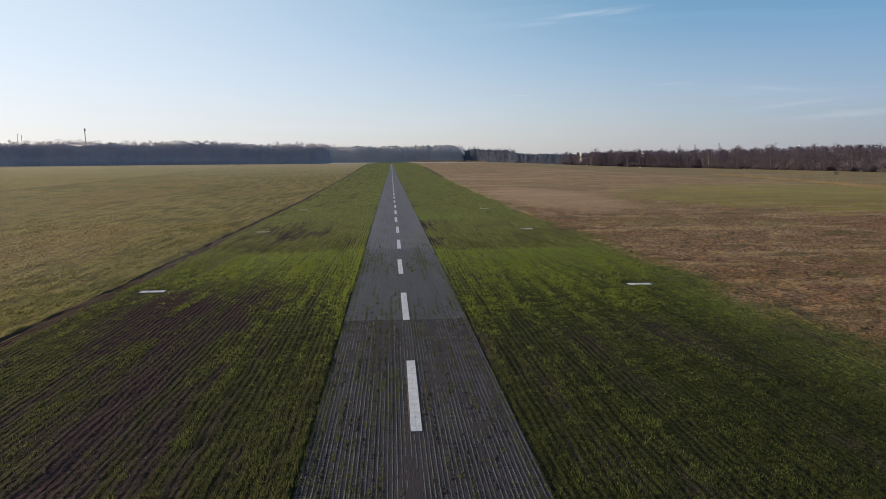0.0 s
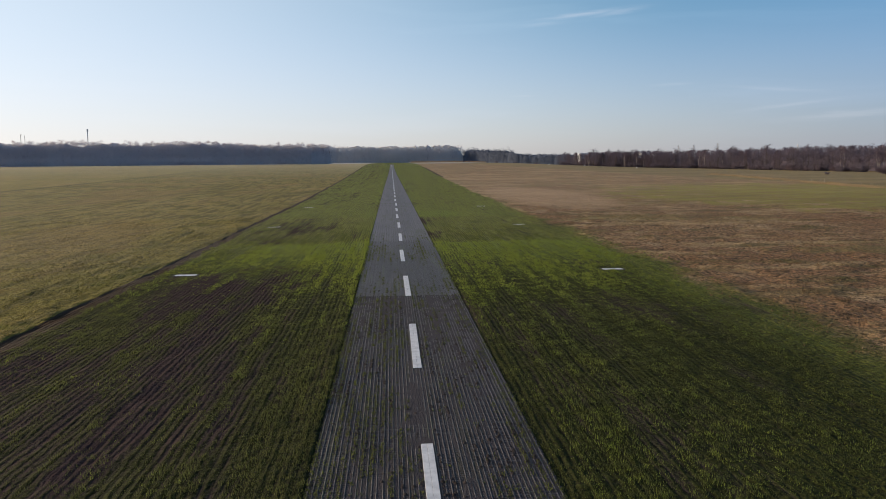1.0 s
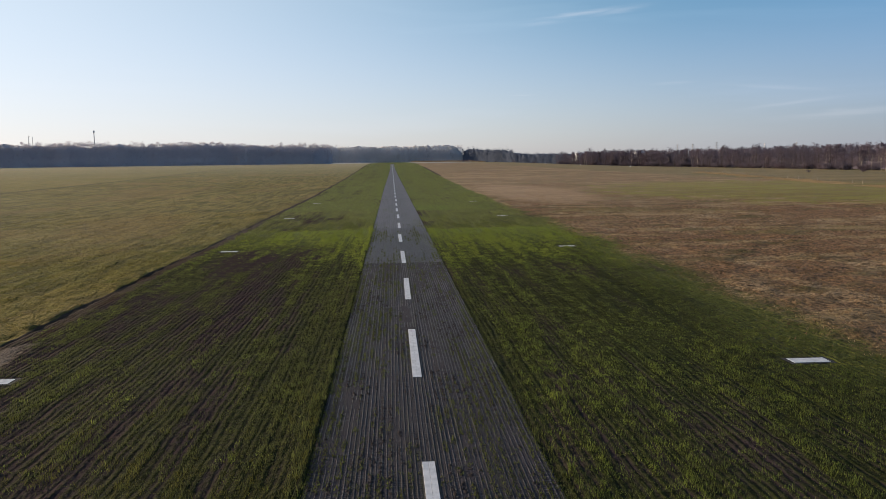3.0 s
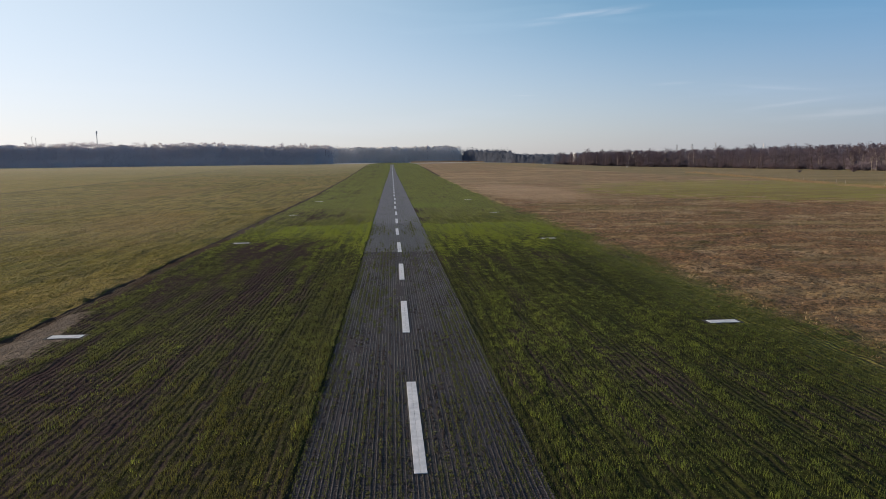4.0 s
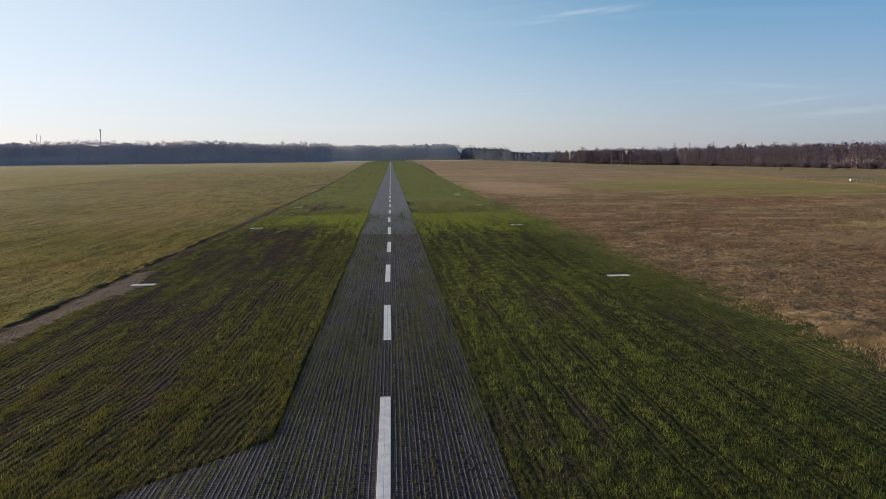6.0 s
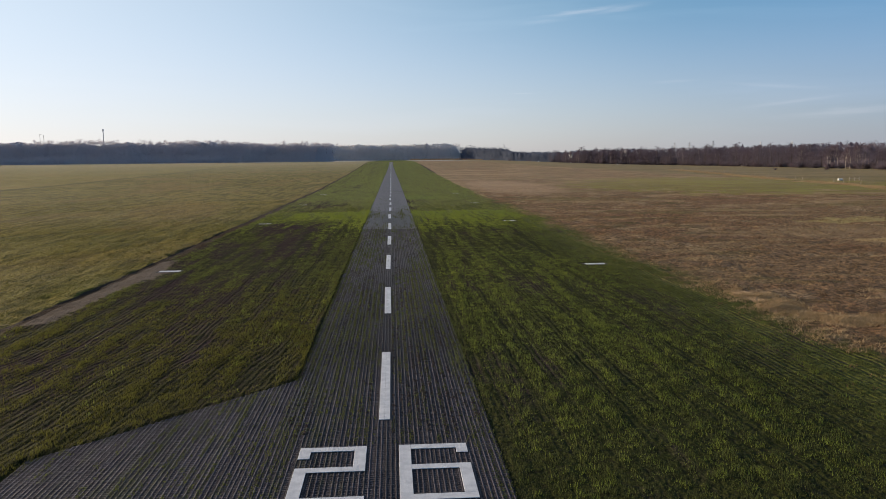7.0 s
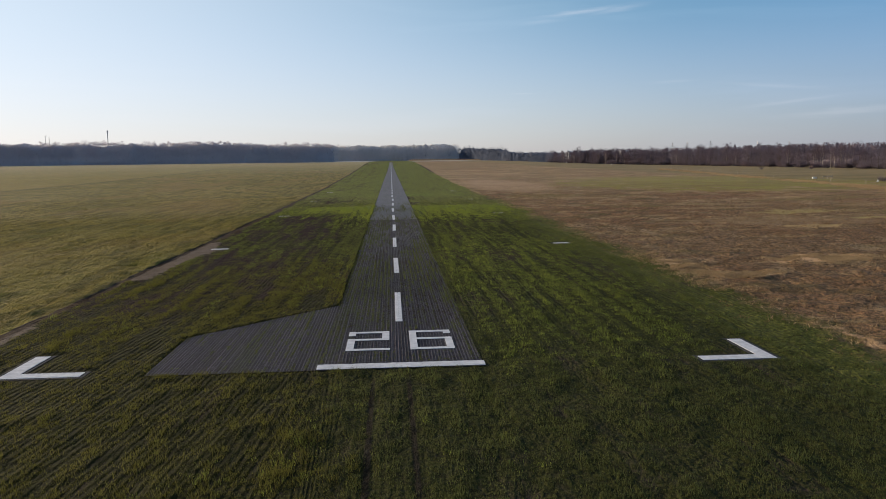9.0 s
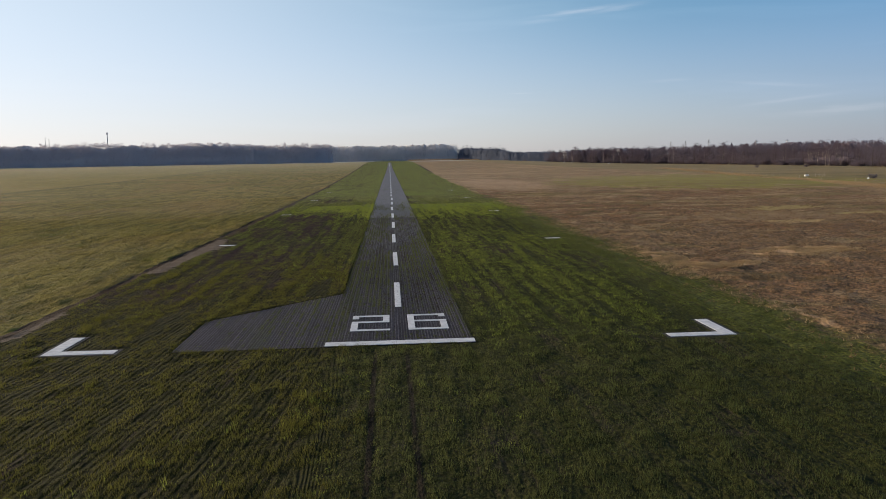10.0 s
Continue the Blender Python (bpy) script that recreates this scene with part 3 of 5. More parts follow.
OLIVE = simple("olive_grass_blades", (0.085, 0.086, 0.021), (0.112, 0.109, 0.027), 0.35, 0.85, 0.05, 0, 0, 0.4, 0.55)
MEADOW = simple("meadow_grass_blades", (0.092, 0.080, 0.018), (0.138, 0.108, 0.030), 0.3, 0.9, 0.05, 0, 0, 0.3, 0.35)
STRAW = simple("pale_straw", (0.38, 0.275, 0.16), (0.28, 0.195, 0.11), 0.5, 0.85, 0.15, 0, 0, 0.3, 0.3)
BARK = simple("grey_brown_bark", (0.065, 0.053, 0.05), (0.10, 0.083, 0.077), 1.5, 0.9, 0.15, 0.5)
BIRCH = simple("birch_bark", (0.42, 0.37, 0.33), (0.30, 0.26, 0.23), 1.2, 0.8, 0.2, 0.3)
TWIG = simple("bare_twigs", (0.165, 0.138, 0.172), (0.132, 0.112, 0.142), 0.08, 0.9, 0.1, 0, 0, 0.4, 0.3)
TWIG_RED = simple("reddish_bare_twigs", (0.168, 0.127, 0.152), (0.132, 0.104, 0.128), 0.08, 0.9, 0.1, 0, 0, 0.4, 0.3)
# far woods: distance haze is put into these three base colours
TWIG_DIM = simple("hazed_dim_twigs", (0.104, 0.122, 0.168), (0.085, 0.101, 0.140), 0.03, 0.95, 0.05, 0, 0, 0.0, 0.3)
TWIG_FAR = simple("hazed_bare_twigs", (0.66, 0.63, 0.64), (0.58, 0.56, 0.57), 0.03, 0.95, 0.05, 0, 0, 0.0, 0.5)
NEEDLE = simple("hazed_pine_needles", (0.47, 0.445, 0.485), (0.51, 0.48, 0.515), 0.06, 0.9, 0.1, 0, 0, 0.0, 0.4)
WOOD = simple("weathered_post_wood", (0.36, 0.30, 0.23), (0.27, 0.22, 0.17), 6, 0.85, 0.15, 0.4)
STEEL = simple("galvanised_steel", (0.34, 0.35, 0.37), (0.26, 0.27, 0.29), 1.5, 0.5, 0.4, 0.1, 0.7)
RENDERED = simple("white_wall_paint", (0.66, 0.66, 0.66), (0.58, 0.58, 0.57), 1.0, 0.8, 0.2, 0.1)
ROOF = simple("grey_roof_sheet", (0.42, 0.43, 0.45), (0.34, 0.35, 0.37), 0.6, 0.6, 0.3, 0.2)
PANE = simple("dark_window_glass", (0.03, 0.035, 0.04), (0.05, 0.055, 0.06), 0.5, 0.1, 0.5, 0)


# ---- mesh helpers ----
def mesh_of(name, verts, faces, mats=()):
    """A mesh from arrays of corners and of faces that all have as many corners."""
    verts, faces = np.asarray(verts, np.float32), np.asarray(faces, np.int32)
    me = bpy.data.meshes.new(name)
    k = faces.shape[1]
    me.vertices.add(len(verts))
    me.vertices.foreach_set("co", verts.ravel())
    me.loops.add(faces.size)
    me.loops.foreach_set("vertex_index", faces.ravel())
    me.polygons.add(len(faces))
    me.polygons.foreach_set("loop_start", np.arange(0, faces.size, k, dtype=np.int32))
    me.update(calc_edges=True)
    for m in mats:
        me.materials.append(m)
    return me


def part(name, bm, material, parent, label=""):
    """Link a bmesh as one mesh object under a thing or a part."""
    me = bpy.data.meshes.new(name)
    bm.to_mesh(me)
    bm.free()
    me.materials.append(material)
    ob = new(name, me)
    ob.parent = parent
    if label:
        ob["label"] = label
    return ob


def add_box(bm, x0, x1, y0, y1, z0, z1, bevel=0.0):
    made = bmesh.ops.create_cube(bm, size=1)["verts"]
    bmesh.ops.scale(bm, vec=(x1 - x0, y1 - y0, z1 - z0), verts=made)
    bmesh.ops.translate(bm, vec=((x0 + x1) / 2, (y0 + y1) / 2, (z0 + z1) / 2), verts=made)
    if bevel:
        edges = list({e for v in made for e in v.link_edges})
        bmesh.ops.bevel(bm, geom=edges, offset=bevel, segments=1, affect="EDGES")
    return bm


def box(*a, bevel=0.0):
    return add_box(bmesh.new(), *a, bevel=bevel)


def empty(name, x=0.0, y=0.0, z=0.0, turn=0.0):
    ob = new(name)
    ob.matrix_world = pose(x, y, z, 0, 0, turn)
    return ob


class Limbs:
    """Gathers tapered prisms and thin twigs into arrays."""

    def __init__(self):
        self.v, self.q, self.t = [], [], []

    def limb(self, a, b, ra, rb, k=5):
        a, b = Vector(a), Vector(b)
        d = (b - a).normalized()
        s = d.orthogonal().normalized()
        w = d.cross(s)
        i = len(self.v)
        for c, r in ((a, ra), (b, rb)):
            for j in range(k):
                t = 2 * math.pi * j / k
                self.v.append(c + r * (math.cos(t) * s + math.sin(t) * w))
        self.q += [(i + j, i + (j + 1) % k, i + k + (j + 1) % k, i + k + j) for j in range(k)]

    def twig(self, a, b, w):
        a, b = Vector(a), Vector(b)
        d = b - a
        s = d.orthogonal().normalized()
        s.rotate(Matrix.Rotation(random.uniform(0, 6.28), 3, d.normalized()))
        i = len(self.v)
        self.v += [a - s * w / 2, a + s * w / 2, b]
        self.t.append((i, i + 1, i + 2))

    def quads(self, name, mat):
        return mesh_of(name, self.v, self.q, [mat])

    def tris(self, name, mat):
        return mesh_of(name, self.v, self.t, [mat])


# ---- ground ----
def spread_steps(stops):
    """Grid lines: from each stop to the next in steps of the given size."""
    lines = []
    for (a, step), (b, _) in zip(stops, stops[1:]):
        lines.append(np.arange(a, b - step * 0.4, step))
    return np.concatenate(lines + [np.array([stops[-1][0]])])


def build_ground():
    xs = spread_steps([(-4600, 400), (-1000, 80), (-200, 10), (-80, 1.5), (-26, 0.4), (-19.4, 0.07), (-17.4, 0.3), (-9.4, 0.08), (-9.0, 0.3), (-3.4, 0.07), (-2.85, 0.3), (2.85, 0.07), (3.4, 0.3), (14.0, 0.25), (25.0, 0.4), (40, 1.0), (80, 8), (240, 40), (1000, 400), (4600, 1)])
    ys = spread_steps([(-4600, 400), (-600, 60), (-60, 2), (-18, 0.36), (70, 0.6), (140, 2.0), (300, 8), (1200, 100), (2200, 400), (4800, 1)])
    gx, gy = np.meshgrid(xs, ys)
    gz = ground_z(gx, gy)
    nx, ny = len(xs), len(ys)
    i = (np.arange(ny - 1)[:, None] * nx + np.arange(nx - 1)[None]).ravel()
    me = mesh_of("ground", np.stack([gx, gy, gz], -1).reshape(-1, 3), np.stack([i, i + 1, i + nx + 1, i + nx], -1), [GROUND])
    me.polygons.foreach_set("use_smooth", np.ones(len(i), bool))
    le, re = left_edge(gy), right_edge(gy)
    sand = sandy_ground(gx, gy)
    bank = 0.9 * smooth(le - 0.16, le - 0.04, gx) * smooth(le + 0.5, le + 0.3, gx)
    bank = np.maximum(bank, 0.8 * smooth(le - 0.15, le, gx) * smooth(le + 1.5, le + 0.7, gx) * smooth(44, 50, gy) * smooth(150, 100, gy))
    bank = np.maximum(bank, 0.9 * smooth(re - 0.6, re - 0.2, gx) * smooth(re + 1.1, re + 0.6, gx) * smooth(300, 380, gy) * smooth(560, 500, gy))
    bank = np.maximum(bank, 0.95 * smooth(le - 0.3, le - 0.05, gx) * smooth(le + 0.7, le + 0.35, gx) * smooth(90, 150, gy) * smooth(640, 580, gy))
    re0 = RIGHT_EDGE + 0.0085 * np.clip(gy, 0, 260)
    straw = straw_patch(gx, gy)
    inner = 1 - 0.6 * smooth(re - 5, re - 0.5, gx)
    straw = np.maximum(straw, (0.30 + 0.7 * vnoise(gx * 0, gy / 9, 91) * vnoise(gx * 0, gy / 2.2, 92)) * np.maximum(smooth(-0.1, 0.2, gx - re0) * smooth(1.0, 0.7, gx - re0), 0.75 * smooth(2.1, 2.3, gx - re0) * smooth(2.9, 2.7, gx - re0)) * (0.55 * smooth(45, 60, gy) + 0.4 * smooth(80, 110, gy)))
    for name, values in (
        ("cover", cover(gx, gy)),
        ("lush", lushness(gx, gy)),
        ("sand", sand),
        ("bank", bank),
        # painted shade under blades and in hollows; the second also dulls gloss
        ("blade_shade", smooth(108, 70, gy) * smooth(-60, -18, gy) * (0.88 + 0.03 * smooth(40, 52, gy)) * inner),
        ("matted_shade", smooth(108, 70, gy) * smooth(-80, -20, gy) * (0.62 + 0.12 * smooth(40, 52, gy)) * inner),
        ("straw", straw),
        ("left", smooth(le + 0.04, le - 0.10, gx)),
        ("right", np.clip((gx - re) / (6.4 - 3.4 * smooth(70, 200, gy)) + 0.5, 0, 1)),
    ):
        me.attributes.new(name, "FLOAT", "POINT").data.foreach_set("value", np.asarray(values, np.float32).ravel())
    ob = new("ground", me)
    return tagged(ob, "grass airfield ground with dark seeded runway and yellow-brown winter meadows", "ground", kind="structure")


build_ground()


# ---- markings ----
TOP = 0.046  # top of the mats


def centre_dash():
    """A dash of the centre line: two rows of white mats side by side."""
    thing = empty("centre_line_dash")
    for a, b in ((-0.165, -0.002), (0.002, 0.165)):
        bm = bmesh.new()
        add_box(bm, a, b, 0, 8.0, 0.0, 0.016, bevel=0.004)
        part("white_mat", bm, WHITE, thing)
    return tagged(thing, "long white plastic mat dash on the dark runway strip", "runway marking", "centre line dashes")


def dash_pose(k):
    y = 8.2 + 15.93 * k
    a, b = float(rise(np.array(0.0), np.array(y))), float(rise(np.array(0.0), np.array(y + 8.0)))
    x = 0.03 * math.sin(k * 2.1)
    return pose(x, y, a + TOP + (0.002 if y < 170 else 0.03), math.degrees(math.atan2(b - a, 8.0)), 0, 0.25 * math.sin(k * 1.7))


dash = centre_dash()
dash.matrix_world = dash_pose(0)
for k in range(1, 39):
    copy_thing(dash, dash_pose(k))


def numeral(name, strokes, label):
    thing = empty(name, 0, 0, TOP + 0.002)
    for x0, x1, y0, y1 in strokes:
        part("stroke", box(x0, x1, y0, y1, 0, 0.016, bevel=0.004), WHITE, thing)
    return tagged(thing, label, "runway number")


numeral(
    "runway_numeral",
    [(-2.2, -0.762, 5.80, 6.1), (-0.76, -0.45, 4.45, 6.1), (-2.2, -0.762, 4.45, 4.74), (-2.2, -1.89, 3.02, 4.448), (-2.2, -0.42, 2.72, 3.018), (-2.2, -1.90, 5.34, 5.798)],
    "white number 2 laid in mats on the dark strip",
)
numeral(
    "runway_numeral",
    [(0.4, 0.71, 2.7, 6.1), (0.712, 2.2, 5.80, 6.1), (1.90, 2.2, 5.47, 5.798), (0.712, 2.2, 4.46, 4.75), (0.712, 2.2, 2.72, 3.02), (1.89, 2.2, 3.022, 4.458)],
    "white number 6 laid in mats on the dark strip",
)

bar = tagged(empty("threshold_bar", 0, 0, TOP + 0.002), "white threshold bar of plastic mat tiles across the strip", "runway marking")
tile_mesh = bpy.data.meshes.new("tile")
tile_bm = box(0, 0.1932, 0, 0.66, 0, 0.016, bevel=0.006)
tile_bm.to_mesh(tile_mesh)
tile_bm.free()
tile_mesh.materials.append(WHITE)
for k in range(32):
    tile = new("tile", tile_mesh)
    tile.parent = bar
    tile.matrix_basis = pose(-3.1 + 0.194 * k, 0.06 + 0.008 * math.sin(k * 1.9), 0.001 * (k % 3))


def corner_mark(x, y, side):
    """White angle at a corner of the runway, on a dark base."""
    thing = empty("corner_mark", x, y, 0.004)
    s = -side
    for name, mat, grow, z0, z1 in (("base_mat", BASE, 0.16, 0.0, 0.015), ("white_mat", WHITE, 0.0, 0.015, 0.032)):
        a = sorted((0 - s * grow, s * (2.85 + grow)))
        part(name, box(a[0], a[1], -grow, 0.60 + grow, z0, z1, bevel=0.005), mat, thing)
        b = sorted((0 - s * grow, s * (0.56 + grow)))
        part(name, box(b[0], b[1], 0.602 + grow, 3.15 + grow, z0, z1, bevel=0.005), mat, thing)
    return tagged(thing, "white angle mark of mats on dark base in grass", "runway marking", "runway corner marks")


corner_mark(-14.37, 0.15, -1)
corner_mark(14.13, -0.10, 1)


def edge_plate(x, y):
    thing = empty("edge_marker", x, y, float(rise(np.array(x), np.array(y))) + 0.004)
    part("base_mat", box(-0.88, 0.88, -0.46, 0.46, 0, 0.012, bevel=0.004), BASE, thing)
    part("white_mat", box(-0.72, 0.72, -0.31, 0.31, 0.012, 0.024, bevel=0.004), WHITE, thing)
    return tagged(thing, "flat white edge marker on dark base in grass", "runway marking", "runway edge markers")


for k in range(1, 5):
    edge_plate(-15.45, 41.2 * k)
    edge_plate(15.03, 40.85 * k)


# ---- grass ----
def tufts(name, px, py, height, width, blades, mat, lean=0.6, spread=0.05, lift=0.0):
    """Clumps of blades standing on the ground, one triangle a blade."""
    rng = np.random.default_rng(len(px))
    n = len(px) * blades
    x = np.repeat(px, blades) + rng.normal(0, spread, n)
    y = np.repeat(py, blades) + rng.normal(0, spread, n)
    h = np.repeat(height if np.ndim(height) else np.full(len(px), height), blades) * rng.uniform(0.55, 1.25, n)
    z = ground_z(x, y) - 0.01 + lift
    t, u = rng.uniform(0, 2 * np.pi, n), rng.uniform(0, 2 * np.pi, n)
    w = width * rng.uniform(0.6, 1.4, n) / 2
    tip = h * lean * rng.uniform(0.2, 1.0, n)
    v = np.empty((n, 3, 3), np.float32)
    v[:, 0] = np.stack([x - w * np.cos(t), y - w * np.sin(t), z], -1)
    v[:, 1] = np.stack([x + w * np.cos(t), y + w * np.sin(t), z], -1)
    v[:, 2] = np.stack([x + tip * np.cos(u), y + tip * np.sin(u), z + h], -1)
    ob = new(name, mesh_of(name, v.reshape(-1, 3), np.arange(3 * n).reshape(-1, 3), [mat]))
    ob["kind"] = "stuff"
    return ob


rng = np.random.default_rng(7)
# rows of young grass on the runway
rows_x = np.arange(-18.2, 22.5, 0.115)
ry_ = np.arange(-17, 135, 0.095)
tx, ty = [a.ravel() for a in np.meshgrid(rows_x, ry_)]
tx, ty = tx + rng.normal(0, 0.05, tx.size) * (1 + smooth(14, -2, ty)), ty + rng.uniform(-0.06, 0.06, ty.size)
depth = ty + 31.5
keep = (np.abs(tx) < 0.75 * np.maximum(depth, 15)) & (tx > left_edge(ty) + 0.45 + 0.75 * smooth(44, 50, ty) * smooth(150, 110, ty) * vnoise(ty / 1.5, tx * 0, 49)) & (rng.uniform(0, 1, tx.size) < smooth(right_edge(ty) + 3, right_edge(ty) - 3, tx)) & (paved(tx, ty, 0.03 - (0.4 + 0.9 * (tx > 0) * vnoise(tx * 0, ty / 3.5, 58)) * rng.uniform(0, 1, tx.size) ** 2.5) < 0.5) & (flats(tx, ty) < 0.5)
keep &= rng.uniform(0, 1, tx.size) < 0.06 + 0.08 * smooth(22, 32, ty) + 0.81 * smooth(0.2, 0.7, cover(tx, ty) + 0.5 * (vnoise(tx / 0.5, ty / 0.9, 41) - 0.5))
keep &= (rng.uniform(0, 1, tx.size) > 1.1 * smooth(0.3, 0.6, sandy_ground(tx, ty))) & ~((np.abs(tx) < 3.2) & (ty > -0.04) & (ty < 0.9))
keep &= (ty > -0.8) | ((np.abs(tx + 1.0) > 0.14) & (np.abs(tx - 0.25) > 0.13) | (ty < -22))
combed = tx - 0.35 * ty * smooth(-2, -6, tx) * smooth(26, 14, ty)
broad = 0.6 - 0.3 * smooth(-2, -5, tx)
clump = broad * fbm(combed / 0.42, ty / 0.85, 2, 46) + (1 - broad) * fbm(tx / 0.22, ty / 0.36, 2, 43)
streak = fbm(tx / 0.34, ty / 7, 2, 59)
clump = clump + (0.35 + 0.25 * smooth(-4, 6, ty)) * (0.04 + streak - clump)
row_here = 0.5 + (rows(tx, ty) - 0.5) * np.maximum(0.45 + 0.55 * smooth(-2, 10, ty), smooth(-1.5, -3, tx)) * (1 - 0.6 * smooth(5, 10, tx) * smooth(84, 72, ty) * smooth(38, 48, ty))
keep &= rng.uniform(0, 1, tx.size) < np.clip(0.24 + 0.80 * row_here - 0.16 * smooth(14, 24, ty) * (1 - row_here), 0, 1) * smooth(0.30 - 0.06 * smooth(14, 24, ty), 0.58 - 0.08 * smooth(14, 24, ty), clump)
keep &= rng.uniform(0, 1, tx.size) < smooth(135, 35, ty) * (1 - 0.25 * smooth(60, 40, ty))
tx, ty, clump, row_here = tx[keep], ty[keep], clump[keep], row_here[keep]
tall = 0.035 + 0.18 * smooth(0.36, 0.72, clump) * (0.5 + 0.5 * fbm(tx / 0.9, ty / 1.2, 2, 42))
tall = tall * (0.45 + 0.85 * row_here) * (0.7 + 0.6 * vnoise(tx / 0.22, ty / 5, 45))
tall = tall * (1 - 0.34 * smooth(38, 50, ty) * smooth(92, 76, ty))
tall = tall * (1 + 0.7 * np.exp(-(((tx + 3.25) / 0.22) ** 2)))
bright = rng.uniform(0, 1, tx.size) < lushness(tx, ty)
warm = ~bright & (rng.uniform(0, 1, tx.size) < smooth(44, 18, ty + 3 * vnoise(tx / 2, ty / 2, 47)) * smooth(1.5, -2, tx + 3 * vnoise(tx / 3, ty / 3, 48)))
bright, dull = bright & ~warm, ~bright & ~warm
for here, blades, width in ((ty < 74, 9, 0.014), (ty >= 74, 5, 0.034)):
    for kind, mat, lean, label in ((warm, OLIVE, 0.8, "short olive grass lying in mown lines"), (dull, BLADE, 0.55, "short dark green grass in seeded rows"), (bright, LUSH, 0.55, "bright young green grass in seeded rows")):
        k = here & kind
        if k.any():
            tagged(tufts("grass", tx[k], ty[k], tall[k], width, blades, mat, lean, 0.085), label, "grass")
# thin rows growing through the strip
rows_x = np.arange(-9.0, 3.05, 0.25)
ry_ = np.arange(0.12, 110, 0.07)
tx, ty = [a.ravel() for a in np.meshgrid(rows_x, ry_)]
row_id = np.round((tx + 9.0) / 0.25)
tx, ty = tx + rng.normal(0, 0.025, tx.size), ty + rng.uniform(-0.05, 0.05, ty.size)
gate = 0.52 * vnoise(row_id * 7.37, ty / 3.2, 51) + 0.48 * vnoise(row_id * 3.1, ty / 0.45, 52) + 0.5 * (fbm(tx / 1.6, ty / 12, 2, 53) - 0.5)
gate = gate + 0.055 - 0.05 * smooth(-3.2, -3.6, tx) + 0.16 * smooth(2.2, 3.0, np.abs(tx)) * (tx > -3.1) + 0.08 * smooth(28, 14, ty) + 0.06 * smooth(86, 90, ty) * smooth(103, 99, ty) - 0.10 * smooth(70, 95, ty) + 0.07 * smooth(12, 20, ty) * smooth(60, 48, ty)
marks = (np.abs(tx) < 0.25) | ((np.abs(tx) < 3.3) & (ty < 0.95)) | ((ty > 2.5) & (ty < 6.3) & (np.abs(tx) < 2.4))
keep = (paved(tx, ty, -0.02) > 0.5) & (rng.uniform(0, 1, tx.size) < 0.9 * smooth(0.47, 0.86, gate)) & ~marks
tagged(tufts("grass", tx[keep], ty[keep], 0.07 - 0.02 * smooth(30, 15, ty[keep]), 0.028, 5, BLADE, spread=0.04, lift=0.045), "thin green grass rows growing through dark mats", "grass")
# clods of soil pressed up between the mats and lying on the bare places
def clods(name, px, py, lift, size, label):
    rng = np.random.default_rng(len(px) + 3)
    n = len(px)
    d = np.array([(1, 0, 0), (0, 1, 0), (-1, 0, 0), (0, -1, 0), (0, 0, 0.8)])
    spin = rng.uniform(0, 1.57, n)
    c, t = np.cos(spin)[:, None], np.sin(spin)[:, None]
    shape = d[None] * rng.uniform(0.6, 1.4, (n, 5, 1)) * (size * rng.uniform(0.5, 1.5, n))[:, None, None]
    v = np.stack([shape[..., 0] * c - shape[..., 1] * t + px[:, None], shape[..., 0] * t + shape[..., 1] * c + py[:, None], shape[..., 2] + lift[:, None]], -1)
    f = (np.arange(n)[:, None, None] * 5 + np.array([(0, 1, 4), (1, 2, 4), (2, 3, 4), (3, 0, 4)])[None]).reshape(-1, 3)
    ob = new(name, mesh_of(name, v.reshape(-1, 3), f, [CLOD]))
    return tagged(ob, label, "soil", kind="stuff")


cx, cy = -2.98 + 0.25 * rng.integers(0, 25, 14000) + rng.normal(0, 0.03, 14000), rng.uniform(7, 85, 14000)
keep = (np.abs(cx) < 3.0) & (np.abs(cx) > 0.24) & (rng.uniform(0, 1, cx.size) < smooth(0.42, 0.7, fbm(cx / 0.6, cy / 3, 3, 101)) * smooth(85, 55, cy))
clods("soil_clods", cx[keep], cy[keep], np.full(int(keep.sum()), 0.044), 0.045, "small dark soil clods lying in lines on the mats")
cx, cy = rng.uniform(-16, -4.5, 9000), rng.uniform(28, 90, 9000)
keep = (cover(cx, cy) < 0.5) & (rng.uniform(0, 1, cx.size) < smooth(95, 60, cy))
clods("soil_clods", cx[keep], cy[keep], ground_z(cx[keep], cy[keep]) - 0.02, 0.055, "loose dark soil clods on thinly grown ground")
# rough brown grass of the right meadow
n = 80000
tx, ty = rng.uniform(15.5, 95, n), rng.uniform(-12, 230, n)
keep = (rng.uniform(0, 1, n) < smooth(right_edge(ty) - 3, right_edge(ty) + 3, tx)) & (rng.uniform(0, 1, n) < 1.6 * smooth(0.42, 0.62, fbm(tx / 0.7, ty / 0.7, 3, 61))) & (tx < 0.72 * (ty + 31.5) + 6) & (rng.uniform(0, 1, n) < smooth(230, 60, ty) * smooth(95, 55, tx))
tagged(tufts("dry_grass", tx[keep], ty[keep], 0.08 + 0.10 * vnoise(tx[keep] / 1.4, ty[keep] / 1.4, 62), 0.035, 5, DRY, 1.1, 0.09), "rough brown winter grass in tussocks", "grass")
# pale straw along the right edge
tx, ty = np.r_[rng.uniform(17.2, 66, 70000), rng.uniform(17.2, 38, 45000)], np.r_[rng.uniform(-10, 82, 70000), rng.uniform(14, 32, 45000)]
re = right_edge(ty)
pale = np.maximum(straw_patch(tx, ty) * smooth(85, 30, ty), 0.15 * smooth(re - 1.0, re + 0.5, tx) * smooth(re + 3.2, re + 1.2, tx) * smooth(70, 30, ty))
